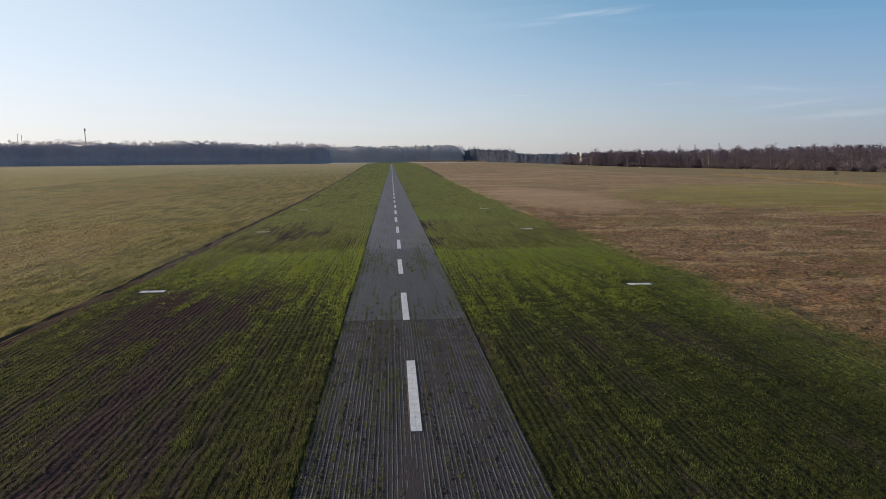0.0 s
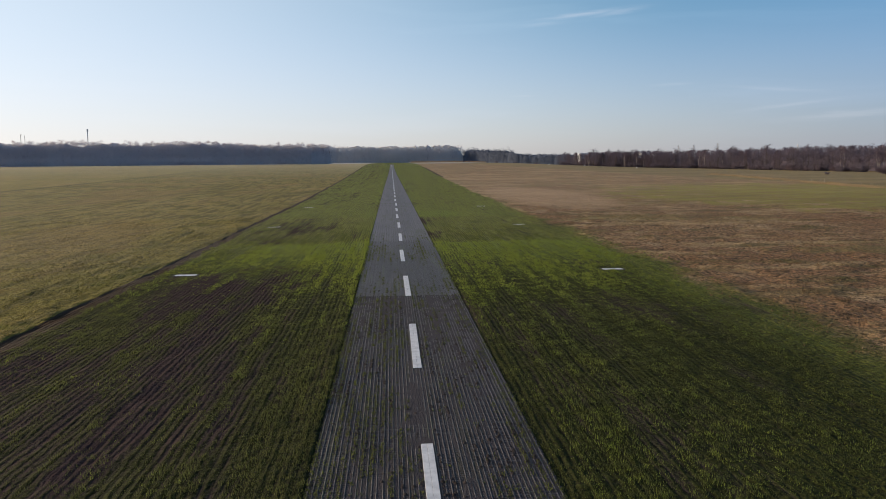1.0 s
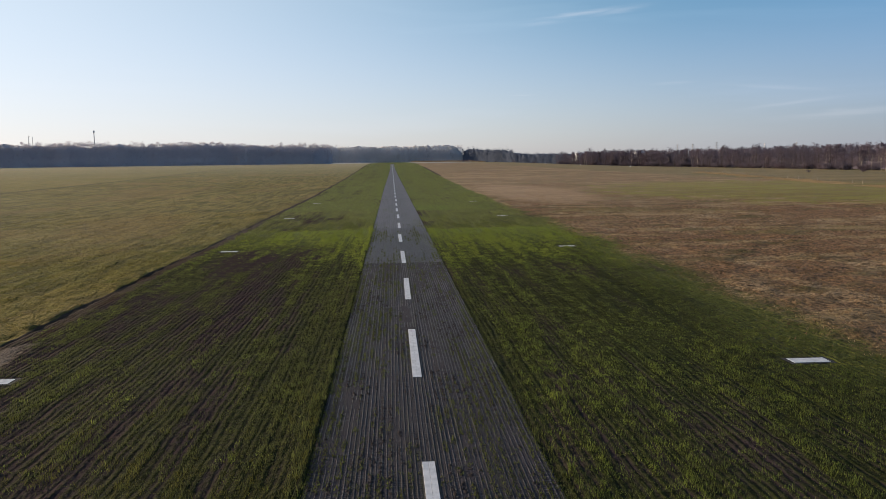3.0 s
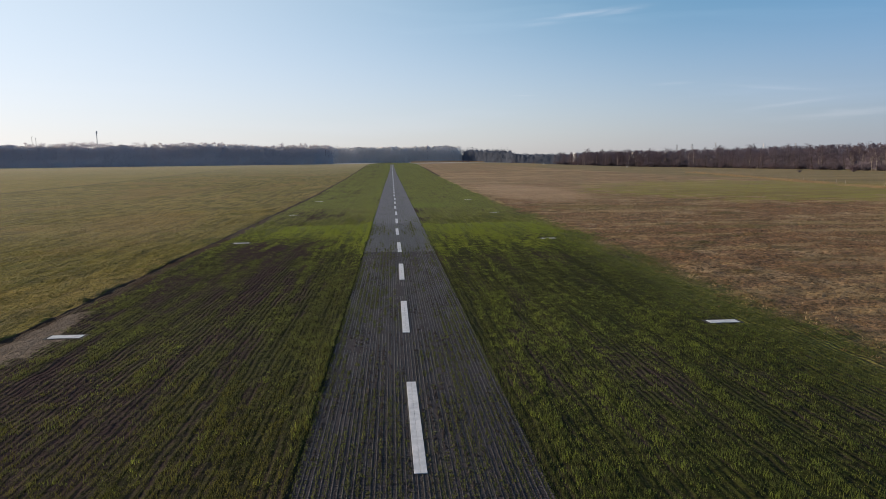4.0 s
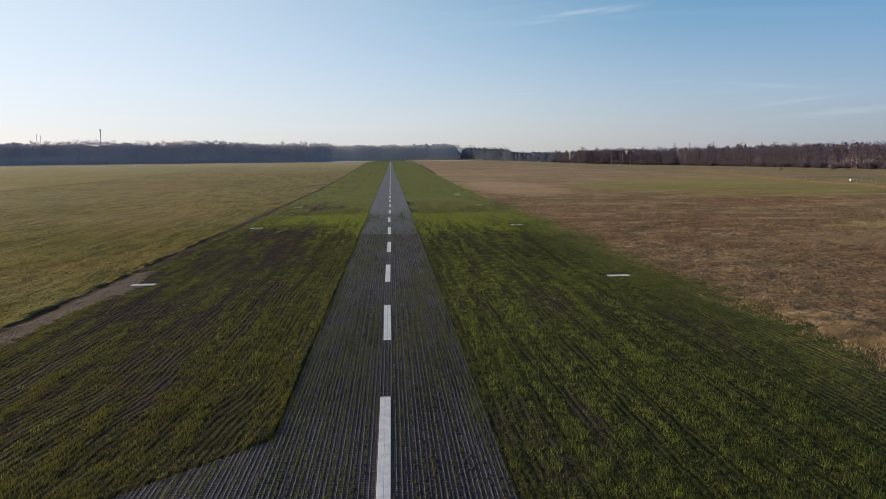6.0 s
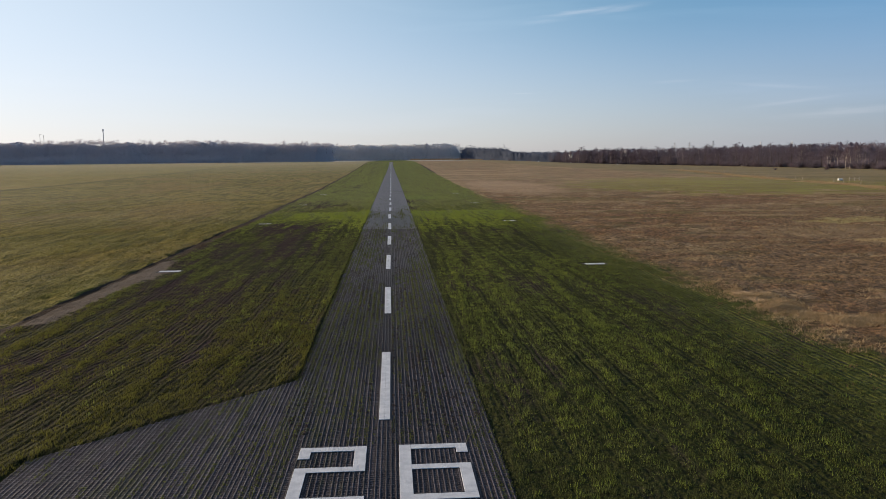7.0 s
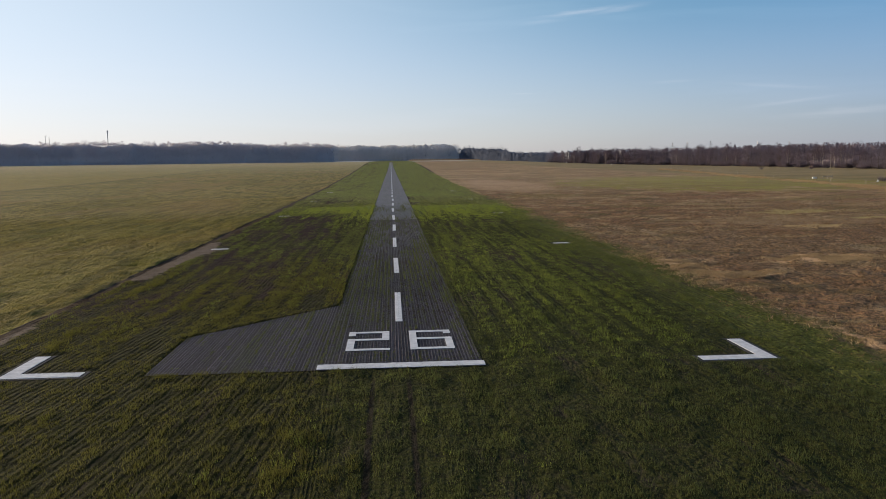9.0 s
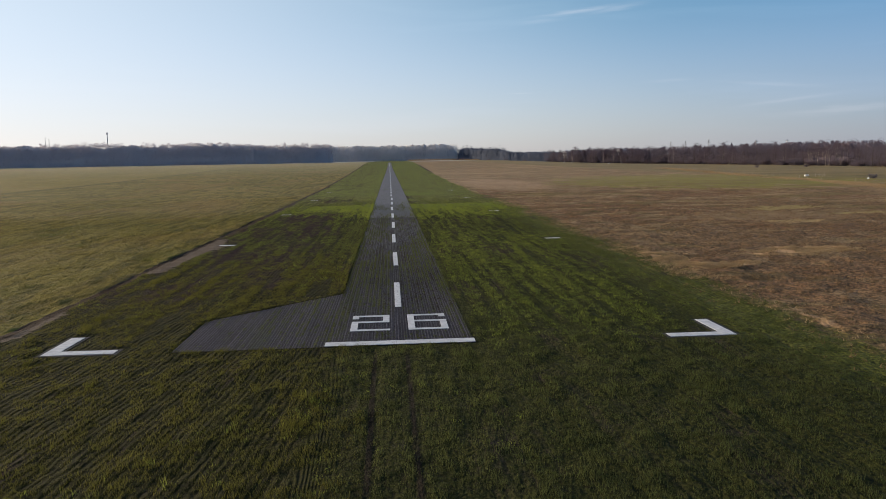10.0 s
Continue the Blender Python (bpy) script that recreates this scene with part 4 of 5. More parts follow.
keep = rng.uniform(0, 1, tx.size) < pale * smooth(0.3, 0.55, fbm(tx / 1.5, ty / 1.2, 3, 95))
tagged(tufts("straw_grass", tx[keep], ty[keep], 0.13, 0.035, 5, STRAW, 1.2, 0.10), "pale dry straw lying along the mown edge", "grass")
# short yellowish grass of the left meadow
n = 80000
tx, ty = rng.uniform(-95, -18.2, n), rng.uniform(-2, 230, n)
keep = (tx < left_edge(ty) - 0.05) & (rng.uniform(0, 1, n) < 0.2 + 1.3 * fbm(tx / 0.7, ty / 6, 3, 71) - 0.15) & (-tx < 0.66 * (ty + 31.5) + 6) & (rng.uniform(0, 1, n) < smooth(230, 60, ty) * smooth(-95, -55, tx))
tagged(tufts("meadow_grass", tx[keep], ty[keep], 0.05 + 0.05 * vnoise(tx[keep] / 1.1, ty[keep] / 2.2, 72), 0.045, 4, MEADOW, 0.9, 0.10), "short yellowish winter meadow grass", "grass")

# ---- fence, boxes and markers on the right ----
def along(line, s):
    """The point at the share s of a line of points."""
    pts = np.array(line, float)
    d = np.r_[0, np.cumsum(np.hypot(*np.diff(pts, axis=0).T))]
    return [float(np.interp(s * d[-1], d, pts[:, k])) for k in (0, 1)]


def gz(x, y):
    return float(ground_z(np.array(x), np.array(y)))


FENCE = [(106, 118), (115, 172), (122, 226), (132, 292), (138, 345)]
fence = tagged(empty("fence", *along(FENCE, 0), 0), "row of weathered wooden fence posts in dry grass", "fence")
post_bm = bmesh.new()
bmesh.ops.create_cone(post_bm, cap_ends=True, segments=7, radius1=0.07, radius2=0.06, depth=1.4)
bmesh.ops.translate(post_bm, vec=(0, 0, 0.65), verts=post_bm.verts)
post_mesh = bpy.data.meshes.new("post")
post_bm.to_mesh(post_mesh)
post_bm.free()
post_mesh.materials.append(WOOD)
random.seed(5)
base = Vector(fence.matrix_world.translation)
for k in range(52):
    if random.random() < 0.25 + 0.45 * math.sin(k * 0.55) ** 2:
        continue
    x, y = along(FENCE, min(1, max(0, (k + random.uniform(-0.25, 0.25)) / 51)))
    post = new("post", post_mesh)
    post.parent = fence
    post.matrix_basis = pose(x - base.x, y - base.y, gz(x, y) - base.z, random.gauss(0, 4), random.gauss(0, 4), 0) @ Matrix.Diagonal((1, 1, random.uniform(0.5, 0.85), 1))

# tall dry grass beside the fence
s = rng.uniform(0, 1, 12000)
s = s[vnoise(s * 26, s * 0, 85) > 0.34]
pts = np.array([along(FENCE, v) for v in s])
wide = rng.normal(0, 1, len(s))
tagged(tufts("tall_dry_grass", pts[:, 0] - 3.5 + wide * (0.5 + 1.6 * vnoise(s * 30, s * 0, 81)), pts[:, 1] + rng.normal(0, 1, len(s)), 0.10 + 0.35 * vnoise(s * 45, s * 0, 83), 0.10, 4, STRAW, 0.8, 0.25), "tall pale dry grass along the fence", "grass")
# reeds in front of the far wood
s = rng.uniform(0, 1, 5000)
tagged(tufts("reeds", 28 + 95 * s, 1075 - 40 * s + rng.normal(0, 4, 5000), 1.6, 0.5, 4, STRAW, 0.5, 0.6), "pale strip of dry reeds before the far wood", "reeds")


def white_trough(x, y):
    thing = empty("water_trough", x, y, gz(x, y))
    bm = box(-0.6, 0.6, -0.32, 0.32, 0.1, 0.6, bevel=0.05)
    top = [f for f in bm.faces if f.normal.z > 0.9]
    bmesh.ops.inset_region(bm, faces=top, thickness=0.07)
    bmesh.ops.translate(bm, vec=(0, 0, -0.3), verts=list({v for f in top for v in f.verts}))
    part("tub", bm, RENDERED, thing)
    for a in (-0.45, 0.45):
        part("skid", box(a - 0.06, a + 0.06, -0.42, 0.42, 0, 0.12, bevel=0.01), WOOD, thing)
    return tagged(thing, "white plastic water trough standing in the rough grass", "trough")


white_trough(124.3, 191.8)


def rail(x, y):
    thing = empty("wooden_rail", x, y, gz(x, y), 12)
    for a in (-1.6, 0, 1.6):
        part("post", box(a - 0.06, a + 0.06, -0.06, 0.06, -0.1, 1.0, bevel=0.01), WOOD, thing)
    part("crossbar", box(-1.7, 1.7, -0.09, -0.062, 0.6, 0.74, bevel=0.01), WOOD, thing)
    return tagged(thing, "short weathered wooden rail beside the white trough", "fence")


rail(127.6, 190.5)


def cone_marker(x, y, size):
    thing = empty("airfield_cone", x, y, gz(x, y))
    thing.scale = (size, size, size)
    bm = bmesh.new()
    bmesh.ops.create_cone(bm, cap_ends=True, segments=12, radius1=0.55, radius2=0.12, depth=0.95)
    bmesh.ops.translate(bm, vec=(0, 0, 0.52), verts=bm.verts)
    part("cone", bm, RENDERED, thing)
    part("foot", box(-0.6, 0.6, -0.6, 0.6, 0, 0.044, bevel=0.01), RENDERED, thing)
    return tagged(thing, "small white boundary cone in rough meadow grass", "cone", "boundary cones")


for x, y, size in ((126.1, 164.8, 0.5), (122, 620, 0.8), (141, 585, 0.8), (157, 514, 0.8)):
    cone_marker(x, y, size)


# ---- trees ----
def bare_tree(name, h, wide, bark, twigs, seed, label, trunk_r=0.22, start=0.10, up=0.75, limbs=28, per=110):
    """A leafless tree: tapered trunk, limbs, branches and many thin twigs."""
    random.seed(seed)
    thing = empty(name)
    wood, fine = Limbs(), Limbs()
    axis, p = [], Vector((0, 0, -0.2))
    for k in range(7):
        axis.append(p.copy())
        p = p + Vector((random.gauss(0, 0.02) * h, random.gauss(0, 0.02) * h, h * 0.90 / 6))
    for k in range(6):
        wood.limb(axis[k], axis[k + 1], trunk_r * (1 - k / 6.6), trunk_r * (1 - (k + 1) / 6.6), 6)
    for j in range(limbs):
        f = start + (0.95 - start) * (j + random.random()) / limbs
        k = min(5, int(f * 6))
        a = axis[k].lerp(axis[k + 1], f * 6 - k)
        t = j * 2.4 + random.uniform(-0.5, 0.5)
        reach = wide * (0.34 + 0.66 * math.sin(math.pi * min(1, (f + 0.12) / 1.12)) ** 0.8) * random.uniform(0.65, 1.1)
        d = Vector((math.cos(t), math.sin(t), up * random.uniform(0.3, 1.1) * (1 - 0.45 * f)))
        b = a + d * reach * 0.55
        c = b + Vector((d.x, d.y, d.z + 0.3 - 0.3 * f)) * reach * 0.45
        r = trunk_r * 0.42 * (1.15 - f)
        wood.limb(a, b, r, r * 0.6, 4)
        wood.limb(b, c, r * 0.6, r * 0.2, 3)
        for i in range(10):
            s = a.lerp(b, 0.2 + 0.8 * random.random()) if i < 5 else b.lerp(c, random.random() * 0.8)
            e = s + Vector((random.gauss(d.x * 0.5, 0.8), random.gauss(d.y * 0.5, 0.8), random.uniform(-0.1, 0.9))) * reach * random.uniform(0.25, 0.55)
            fine.twig(s, e, 0.04)
            for q in range(per // 10):
                g = s.lerp(e, random.random())
                z = g + Vector((random.gauss(0, 0.7), random.gauss(0, 0.7), random.uniform(-0.4, 0.8))) * random.uniform(0.4, 1.3)
                fine.twig(g, z, random.uniform(0.025, 0.06))
    for j in range(110):
        g = axis[-2].lerp(axis[-1], random.random())
        fine.twig(g, g + Vector((random.gauss(0, 0.8), random.gauss(0, 0.8), random.uniform(-0.4, 0.7))), random.uniform(0.03, 0.06))
    w = new("trunk", wood.quads("trunk", bark))
    c = new("crown", fine.tris("crown", twigs))
    w.parent = c.parent = thing
    return tagged(thing, label, "tree", "trees of the bare wood")


def shrub(seed, h, wide, twigs, label):
    random.seed(seed)
    thing = empty("shrub")
    wood, fine = Limbs(), Limbs()
    for k in range(11):
        t = random.uniform(0, 6.28)
        a = Vector((math.cos(t), math.sin(t), 0)) * random.uniform(0, wide * 0.35) + Vector((0, 0, -0.1))
        b = a + Vector((math.cos(t) * wide * 0.4, math.sin(t) * wide * 0.4, h * random.uniform(0.5, 0.85)))
        wood.limb(a, b, 0.06, 0.025, 4)
        for q in range(75):
            g = a.lerp(b, random.uniform(0.1, 1))
            fine.twig(g, g + Vector((random.gauss(0, 0.6), random.gauss(0, 0.6), random.uniform(-0.2, 1))) * random.uniform(0.5, 1.3), random.uniform(0.05, 0.12))
    w, c = new("stem", wood.quads("stem", BARK)), new("crown", fine.tris("crown", twigs))
    w.parent = c.parent = thing
    return tagged(thing, label, "shrub", "shrubs at the edge of the wood")


KINDS = [
    bare_tree("bare_tree", 15.5, 4.6, BARK, TWIG, 1, "leafless grey-brown broad tree at the wood edge"),
    bare_tree("bare_tree", 14.0, 4.0, BARK, TWIG_RED, 2, "leafless reddish alder tree at the wood edge", limbs=18),
    bare_tree("bare_tree", 16.5, 3.6, BARK, TWIG, 3, "tall leafless grey-brown tree in the wood", up=1.1),
    bare_tree("birch_tree", 15.5, 2.7, BIRCH, TWIG_RED, 4, "leafless birch with pale trunk and red-brown twigs", 0.17, 0.34, 1.3),
    bare_tree("bare_tree", 12.0, 4.4, BARK, TWIG_RED, 5, "low spreading leafless red-brown tree", up=0.5),
]
SHRUBS = [shrub(11, 3.6, 3.6, TWIG, "dense leafless brown shrub under the trees"), shrub(12, 2.6, 3.0, TWIG_RED, "low leafless red-brown shrub under the trees")]
EDGE = [(160, 765), (182, 690), (205, 640), (226, 585), (231, 450), (229, 350), (227, 262)]
random.seed(21)
spots = []
for r in range(4):
    count = 58 - 4 * r
    for k in range(count):
        s = (k + random.uniform(0.1, 0.9)) / count
        x, y = along(EDGE, s)
        off = r * 7 + random.uniform(-2.5, 2.5)
        spots.append((x + off, y + off * 0.1, r, s))
for k in range(34):
    s = random.uniform(0, 0.3)
    x, y = along(EDGE, s)
    off = random.uniform(-2, 20)
    spots.append((x + off, y + off * 0.6, 1, s))
first = set()
for x, y, r, s in spots:
    size = random.uniform(0.80, 1.06) * (0.85 if s < 0.12 else 1.0 - 0.2 * smooth(0.55, 0.9, s))
    w = random.random()
    i = 3 if (w < 0.14 or (0.66 < s < 0.74 and w < 0.35) or (0.74 < s < 0.83 and w < 0.85)) else random.choice((0, 1, 2, 1, 4, 0) if r < 2 else (0, 2, 1, 2))
    m = pose(x, y, gz(x, y), 0, 0, random.uniform(0, 360)) @ Matrix.Diagonal((size * 1.1, size * 1.1, size, 1))
    if i not in first:
        first.add(i)
        KINDS[i].matrix_basis = m
    else:
        ob = copy_thing(KINDS[i], m)
        ob.scale = (size * 1.1, size * 1.1, size)
random.seed(23)
first = set()
for k in range(200):
    s = (k + random.random()) / 200
    x, y = along(EDGE, s)
    x, y = x + random.uniform(-3, 6), y + random.uniform(-2, 4)
    if k > 191:
        x, y = ((178, 333), (205, 337), (128.5, 166.5), (90, 980), (97, 985), (120, 900), (135, 860), (150, 820))[k - 192]
    i, size = k % 2, random.uniform(0.8, 1.5) if k < 192 else random.uniform(0.35, 0.6) if k < 195 else 1.0
    m = pose(x, y, gz(x, y), 0, 0, random.uniform(0, 360)) @ Matrix.Diagonal((size, size, size, 1))
    if i not in first:
        first.add(i)
        SHRUBS[i].matrix_basis = m
    else:
        ob = copy_thing(SHRUBS[i], m)
        ob.scale = (size, size, size)


def leaf_cloud(centres, radii, count, size, rng, stretch=1.0, inner=0.75, flat=0.8):
    """Small random triangles filling ellipsoids: arrays of corners."""
    n = len(centres) * count
    d = rng.normal(0, 1, (n, 3))
    d /= np.linalg.norm(d, axis=1)[:, None]
    p = np.repeat(centres, count, 0) + d * rng.uniform(inner, 1.05, (n, 1)) * np.repeat(radii, count, 0)
    q = rng.normal(0, 1, (n, 3, 3)) * size * np.array([1, 1, stretch])
    q = q - flat * (q * d[:, None, :]).sum(-1, keepdims=True) * d[:, None, :]
    v = p[:, None, :] + q
    return v.reshape(-1, 3)


def canopy(name, line, height, mat, seed, depth=24.0, way=(0.0, 1.0)):
    """The closed, lumpy mass of a far wood: front, tops and back."""
    pts = np.array(line, float)
    d = np.r_[0, np.cumsum(np.hypot(*np.diff(pts, axis=0).T))]
    u = np.arange(0, d[-1], 1.3)
    x, y = np.interp(u, d, pts[:, 0]), np.interp(u, d, pts[:, 1])
    h = height(x) * (0.88 + 0.16 * vnoise(u / 3.6, u * 0, seed) + 0.05 * vnoise(u / 1.7, u * 0, seed + 2) + 0.06 * vnoise(u / 13, u * 0, seed + 1))
    back = np.array([0.0, 0.0, 0.2, 0.5, 0.9, 1.3, 1.8, 2.4, 3.4, 5.0, 8.0, depth, depth + 2])
    up = np.array([-0.02, 0.08, 0.2, 0.33, 0.46, 0.58, 0.7, 0.8, 0.89, 0.95, 0.99, 0.97, -0.02])
    U, K = np.meshgrid(u, np.arange(len(up)))
    Z = up[K] * (h * (0.5 + 0.5 * smooth(0, 10, np.minimum(u, u[-1] - u))))[None]
    lump = 3.0 * (fbm(U / 3.4, Z / 2.6, 3, seed + 3) - 0.5)
    end = smooth(0, 7, np.minimum(u, u[-1] - u))[None]
    X = x[None] + way[0] * (back[K] * end + lump) + 0.6 * way[1] * lump
    Y = y[None] + way[1] * (back[K] * end + lump) + 0.6 * way[0] * lump
    G = ground_z(x, y)[None]
    Z = G + Z + 0.9 * (fbm(U / 2.2, K * 0.9, 2, seed + 7) - 0.5) * (up[K] > 0.1)
    nu = len(u)
    i = (np.arange(len(up) - 1)[:, None] * nu + np.arange(nu - 1)[None]).ravel()
    return mesh_of(name, np.stack([X, Y, Z], -1).reshape(-1, 3), np.stack([i, i + 1, i + nu + 1, i + nu], -1), [mat])


def pine_wood():
    rng = np.random.default_rng(31)
    line = [(-58, 775), (-75, 762), (-150, 768), (-280, 745), (-420, 705), (-560, 660)]
    centres, radii, trunks, front = [], [], Limbs(), 0
    for r in range(2):
        front = front or (len(centres) if r == 1 else 0)
        count = 210
        for k in range(count):
            x, y = along(line, (k + rng.uniform(0, 1)) / count)
            y += r * 9 + rng.uniform(-3, 3)
            x += rng.uniform(-2, 2)
            g = gz(x, y)
            h = rng.uniform(17.6, 20.6) + 0.8 * math.sin(x * 0.06) + (rng.uniform(0, 2) if rng.uniform() < 0.25 else 0)
            h *= 1 - 0.16 * smooth(-190, -60, x)
            if r < 1:
                trunks.limb((x, y + 7, g - 0.3), (x, y + 7, g + h * 0.8), 0.24, 0.12, 4)
            for q in range(7):
                f = 0.42 + 0.55 * q / 6
                w = (1.3 + 1.9 * math.sin(math.pi * min(1, 0.25 + 0.75 * (1 - (f - 0.42) / 0.6))))
                centres.append((x + rng.normal(0, 0.9), y + rng.normal(0, 0.9), g + h * f))
                radii.append((w, w, h * 0.07))
            for q in range(3):
                centres.append((x + rng.normal(0, 2), y + rng.uniform(0, 4), g + h * rng.uniform(0.97, 1.04)))
                radii.append((1.6, 1.3, 0.9))
            for q in range(2):
                centres.append((x + rng.normal(0, 2.5), y - 2 + rng.normal(0, 2), g + 0.8 + 2.3 * q + rng.uniform(-0.8, 0.8)))
                radii.append((3.0, 2.2, 1.8))
    c, s = np.array(centres), np.array(radii)
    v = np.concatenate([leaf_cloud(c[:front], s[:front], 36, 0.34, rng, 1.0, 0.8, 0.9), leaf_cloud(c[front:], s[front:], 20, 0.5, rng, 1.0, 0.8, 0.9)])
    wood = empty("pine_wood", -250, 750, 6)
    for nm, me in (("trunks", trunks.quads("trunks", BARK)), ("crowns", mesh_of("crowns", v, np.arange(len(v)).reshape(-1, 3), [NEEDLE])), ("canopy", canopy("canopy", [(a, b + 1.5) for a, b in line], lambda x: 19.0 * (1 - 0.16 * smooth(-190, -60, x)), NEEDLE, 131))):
        ob = new(nm, me)
        ob.parent = wood
        ob.matrix_parent_inverse = wood.matrix_world.inverted()
    return tagged(wood, "dark pine wood behind the far meadow", "wood", kind="stuff")


def far_wood():
    rng = np.random.default_rng(33)
    line = [(-130, 1150), (40, 1150), (104, 1135), (135, 1090), (170, 1040), (235, 960), (330, 900)]
    centres, radii, trunks = [], [], Limbs()
    dc, dr = [], []
    for r in range(3):
        count = 170
        for k in range(count):
            s = (k + rng.uniform(0, 1)) / count
            x, y = along(line, s)
            y += r * 10 + rng.uniform(-3, 3)
            g = gz(x, y)
            h = rng.uniform(22.8, 24.4) if x < 104 else rng.uniform(17, 20.5) if x < 165 else rng.uniform(11.5, 15.5)
            if x > 104 and rng.uniform() < 0.08:
                h *= 1.15
            trunks.limb((x, y + 12, g - 0.3), (x, y + 12, g + h * 0.85), 0.3, 0.08, 4)
            dark = x > 104 or rng.uniform() < 0.06
            for q in range(6):
                f = 0.3 + 0.62 * q / 5
                w = 1.5 + 2.2 * math.sin(math.pi * (0.2 + 0.7 * q / 5))
                (dc if dark else centres).append((x + rng.normal(0, 0.9), y, g + h * f))
                (dr if dark else radii).append((w, w, h * 0.09))
            (dc if dark else centres).append((x + rng.normal(0, 2), y - 3, g + 2.0))
            (dr if dark else radii).append((3.0, 2, 2.2))
    wood = empty("far_wood", 50, 1120, 5)
    v = leaf_cloud(np.array(centres), np.array(radii), 30, 0.45, rng, 1.5, 0.8, 0.9)
    u = leaf_cloud(np.array(dc), np.array(dr), 24, 0.4, rng, 1.0, 0.85, 0.9)
    for nm, me in (
        ("trunks", trunks.quads("trunks", BARK)),
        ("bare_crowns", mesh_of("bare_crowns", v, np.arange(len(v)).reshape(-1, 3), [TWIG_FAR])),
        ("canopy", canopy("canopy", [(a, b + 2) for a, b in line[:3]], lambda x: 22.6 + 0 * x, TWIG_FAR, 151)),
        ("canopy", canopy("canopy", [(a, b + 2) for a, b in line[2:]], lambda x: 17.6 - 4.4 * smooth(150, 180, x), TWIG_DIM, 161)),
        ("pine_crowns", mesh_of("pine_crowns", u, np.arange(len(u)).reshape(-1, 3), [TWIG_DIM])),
    ):
        ob = new(nm, me)
        ob.parent = wood
        ob.matrix_parent_inverse = wood.matrix_world.inverted()
    return tagged(wood, "far wood of bare trees and pines, pale grey from painted haze", "wood", kind="stuff")


def wood_behind():
    """The depth of the bare wood on the right, behind its front trees."""
    rng = np.random.default_rng(37)
    centres, radii, trunks = [], [], Limbs()
    for r in range(5):
        for k in range(70):
            x, y = along(EDGE, (k + rng.uniform(0, 1)) / 70)
            off = 24 + r * 8 + rng.uniform(-3, 3)
            x, y = x + off, y + off * 0.1
            g, h = gz(x, y), rng.uniform(12.0, 14.5) * (1 - 0.2 * smooth(400, 320, y))
            trunks.limb((x, y, g - 0.3), (x, y, g + h * 0.9), 0.2, 0.05, 4)
            for q in range(6):
                f = 0.25 + 0.67 * q / 5
                w = 1.2 + 1.8 * math.sin(math.pi * (0.2 + 0.7 * q / 5))
                centres.append((x + rng.normal(0, 0.9), y + rng.normal(0, 0.9), g + h * f))
                radii.append((w, w, h * 0.1))
            centres.append((x + rng.normal(0, 2), y, g + 1.6))
            radii.append((3.0, 2.5, 2.0))
    wood = empty("bare_wood", 250, 450, 0)
    v = leaf_cloud(np.array(centres), np.array(radii), 40, 0.24, rng, 2.6)
    back = np.array([(x + 8, y, z - 1.2) for x, y, z in centres[::3]])
    v = np.concatenate([v, leaf_cloud(back, np.array(radii[::3]), 10, 1.2, rng, 1.5)])
    for nm, me in (("trunks", trunks.quads("trunks", BARK)), ("bare_crowns", mesh_of("bare_crowns", v, np.arange(len(v)).reshape(-1, 3), [TWIG])), ("thicket", canopy("thicket", [(a + 21, b + 1) for a, b in EDGE], lambda x: 7.5 + 0 * x, TWIG, 171, 30.0, (1.0, 0.1)))):
        ob = new(nm, me)
        ob.parent = wood
        ob.matrix_parent_inverse = wood.matrix_world.inverted()
    return tagged(wood, "depth of the leafless brown wood behind its edge", "wood", kind="stuff")


pine_wood()
far_wood()
wood_behind()


# ---- masts, pylons and buildings ----
def bar_between(bm, a, b, r, k=4):
    a, b = Vector(a), Vector(b)
    made = bmesh.ops.create_cone(bm, cap_ends=True, segments=k, radius1=r, radius2=r, depth=(b - a).length)["verts"]
    turn = (b - a).to_track_quat("Z", "Y").to_matrix().to_4x4()
    bmesh.ops.transform(bm, matrix=Matrix.Translation((a + b) / 2) @ turn, verts=made)


def radio_mast(x, y, h, r):
    thing = empty("radio_mast", x, y, gz(x, y))
    bm = bmesh.new()
    bmesh.ops.create_cone(bm, cap_ends=True, segments=8, radius1=r * 1.3, radius2=r, depth=h)
    bmesh.ops.translate(bm, vec=(0, 0, h / 2), verts=bm.verts)
    part("pole", bm, STEEL, thing)
    for k in range(3):
        t = k * 2.09
        bm = box(-0.16, 0.16, -0.12, 0.12, -1.2, 1.2, bevel=0.03)
        bmesh.ops.translate(bm, vec=(math.cos(t) * (r + 0.3), math.sin(t) * (r + 0.3), h - 1.6), verts=bm.verts)
        part("antenna", bm, RENDERED, thing)
    return tagged(thing, "grey radio mast with antenna panels above the wood", "mast")


radio_mast(-293, 800, 35.5, 0.38)


def twin_mast(x, y):
    thing = empty("twin_mast", x, y, gz(x, y))
    for a, h in ((-1.9, 30.5), (1.9, 29.5)):
        bm = bmesh.new()
        bar_between(bm, (a, 0, 0), (a, 0, h), 0.22, 6)
        part("pole", bm, STEEL, thing)
    bm = bmesh.new()
    bar_between(bm, (-1.9, 0, 30.3), (-0.2, 0, 30.3), 0.14)
    part("arm", bm, STEEL, thing)
    return tagged(thing, "pair of thin grey poles above the wood", "mast")


twin_mast(-354, 800)


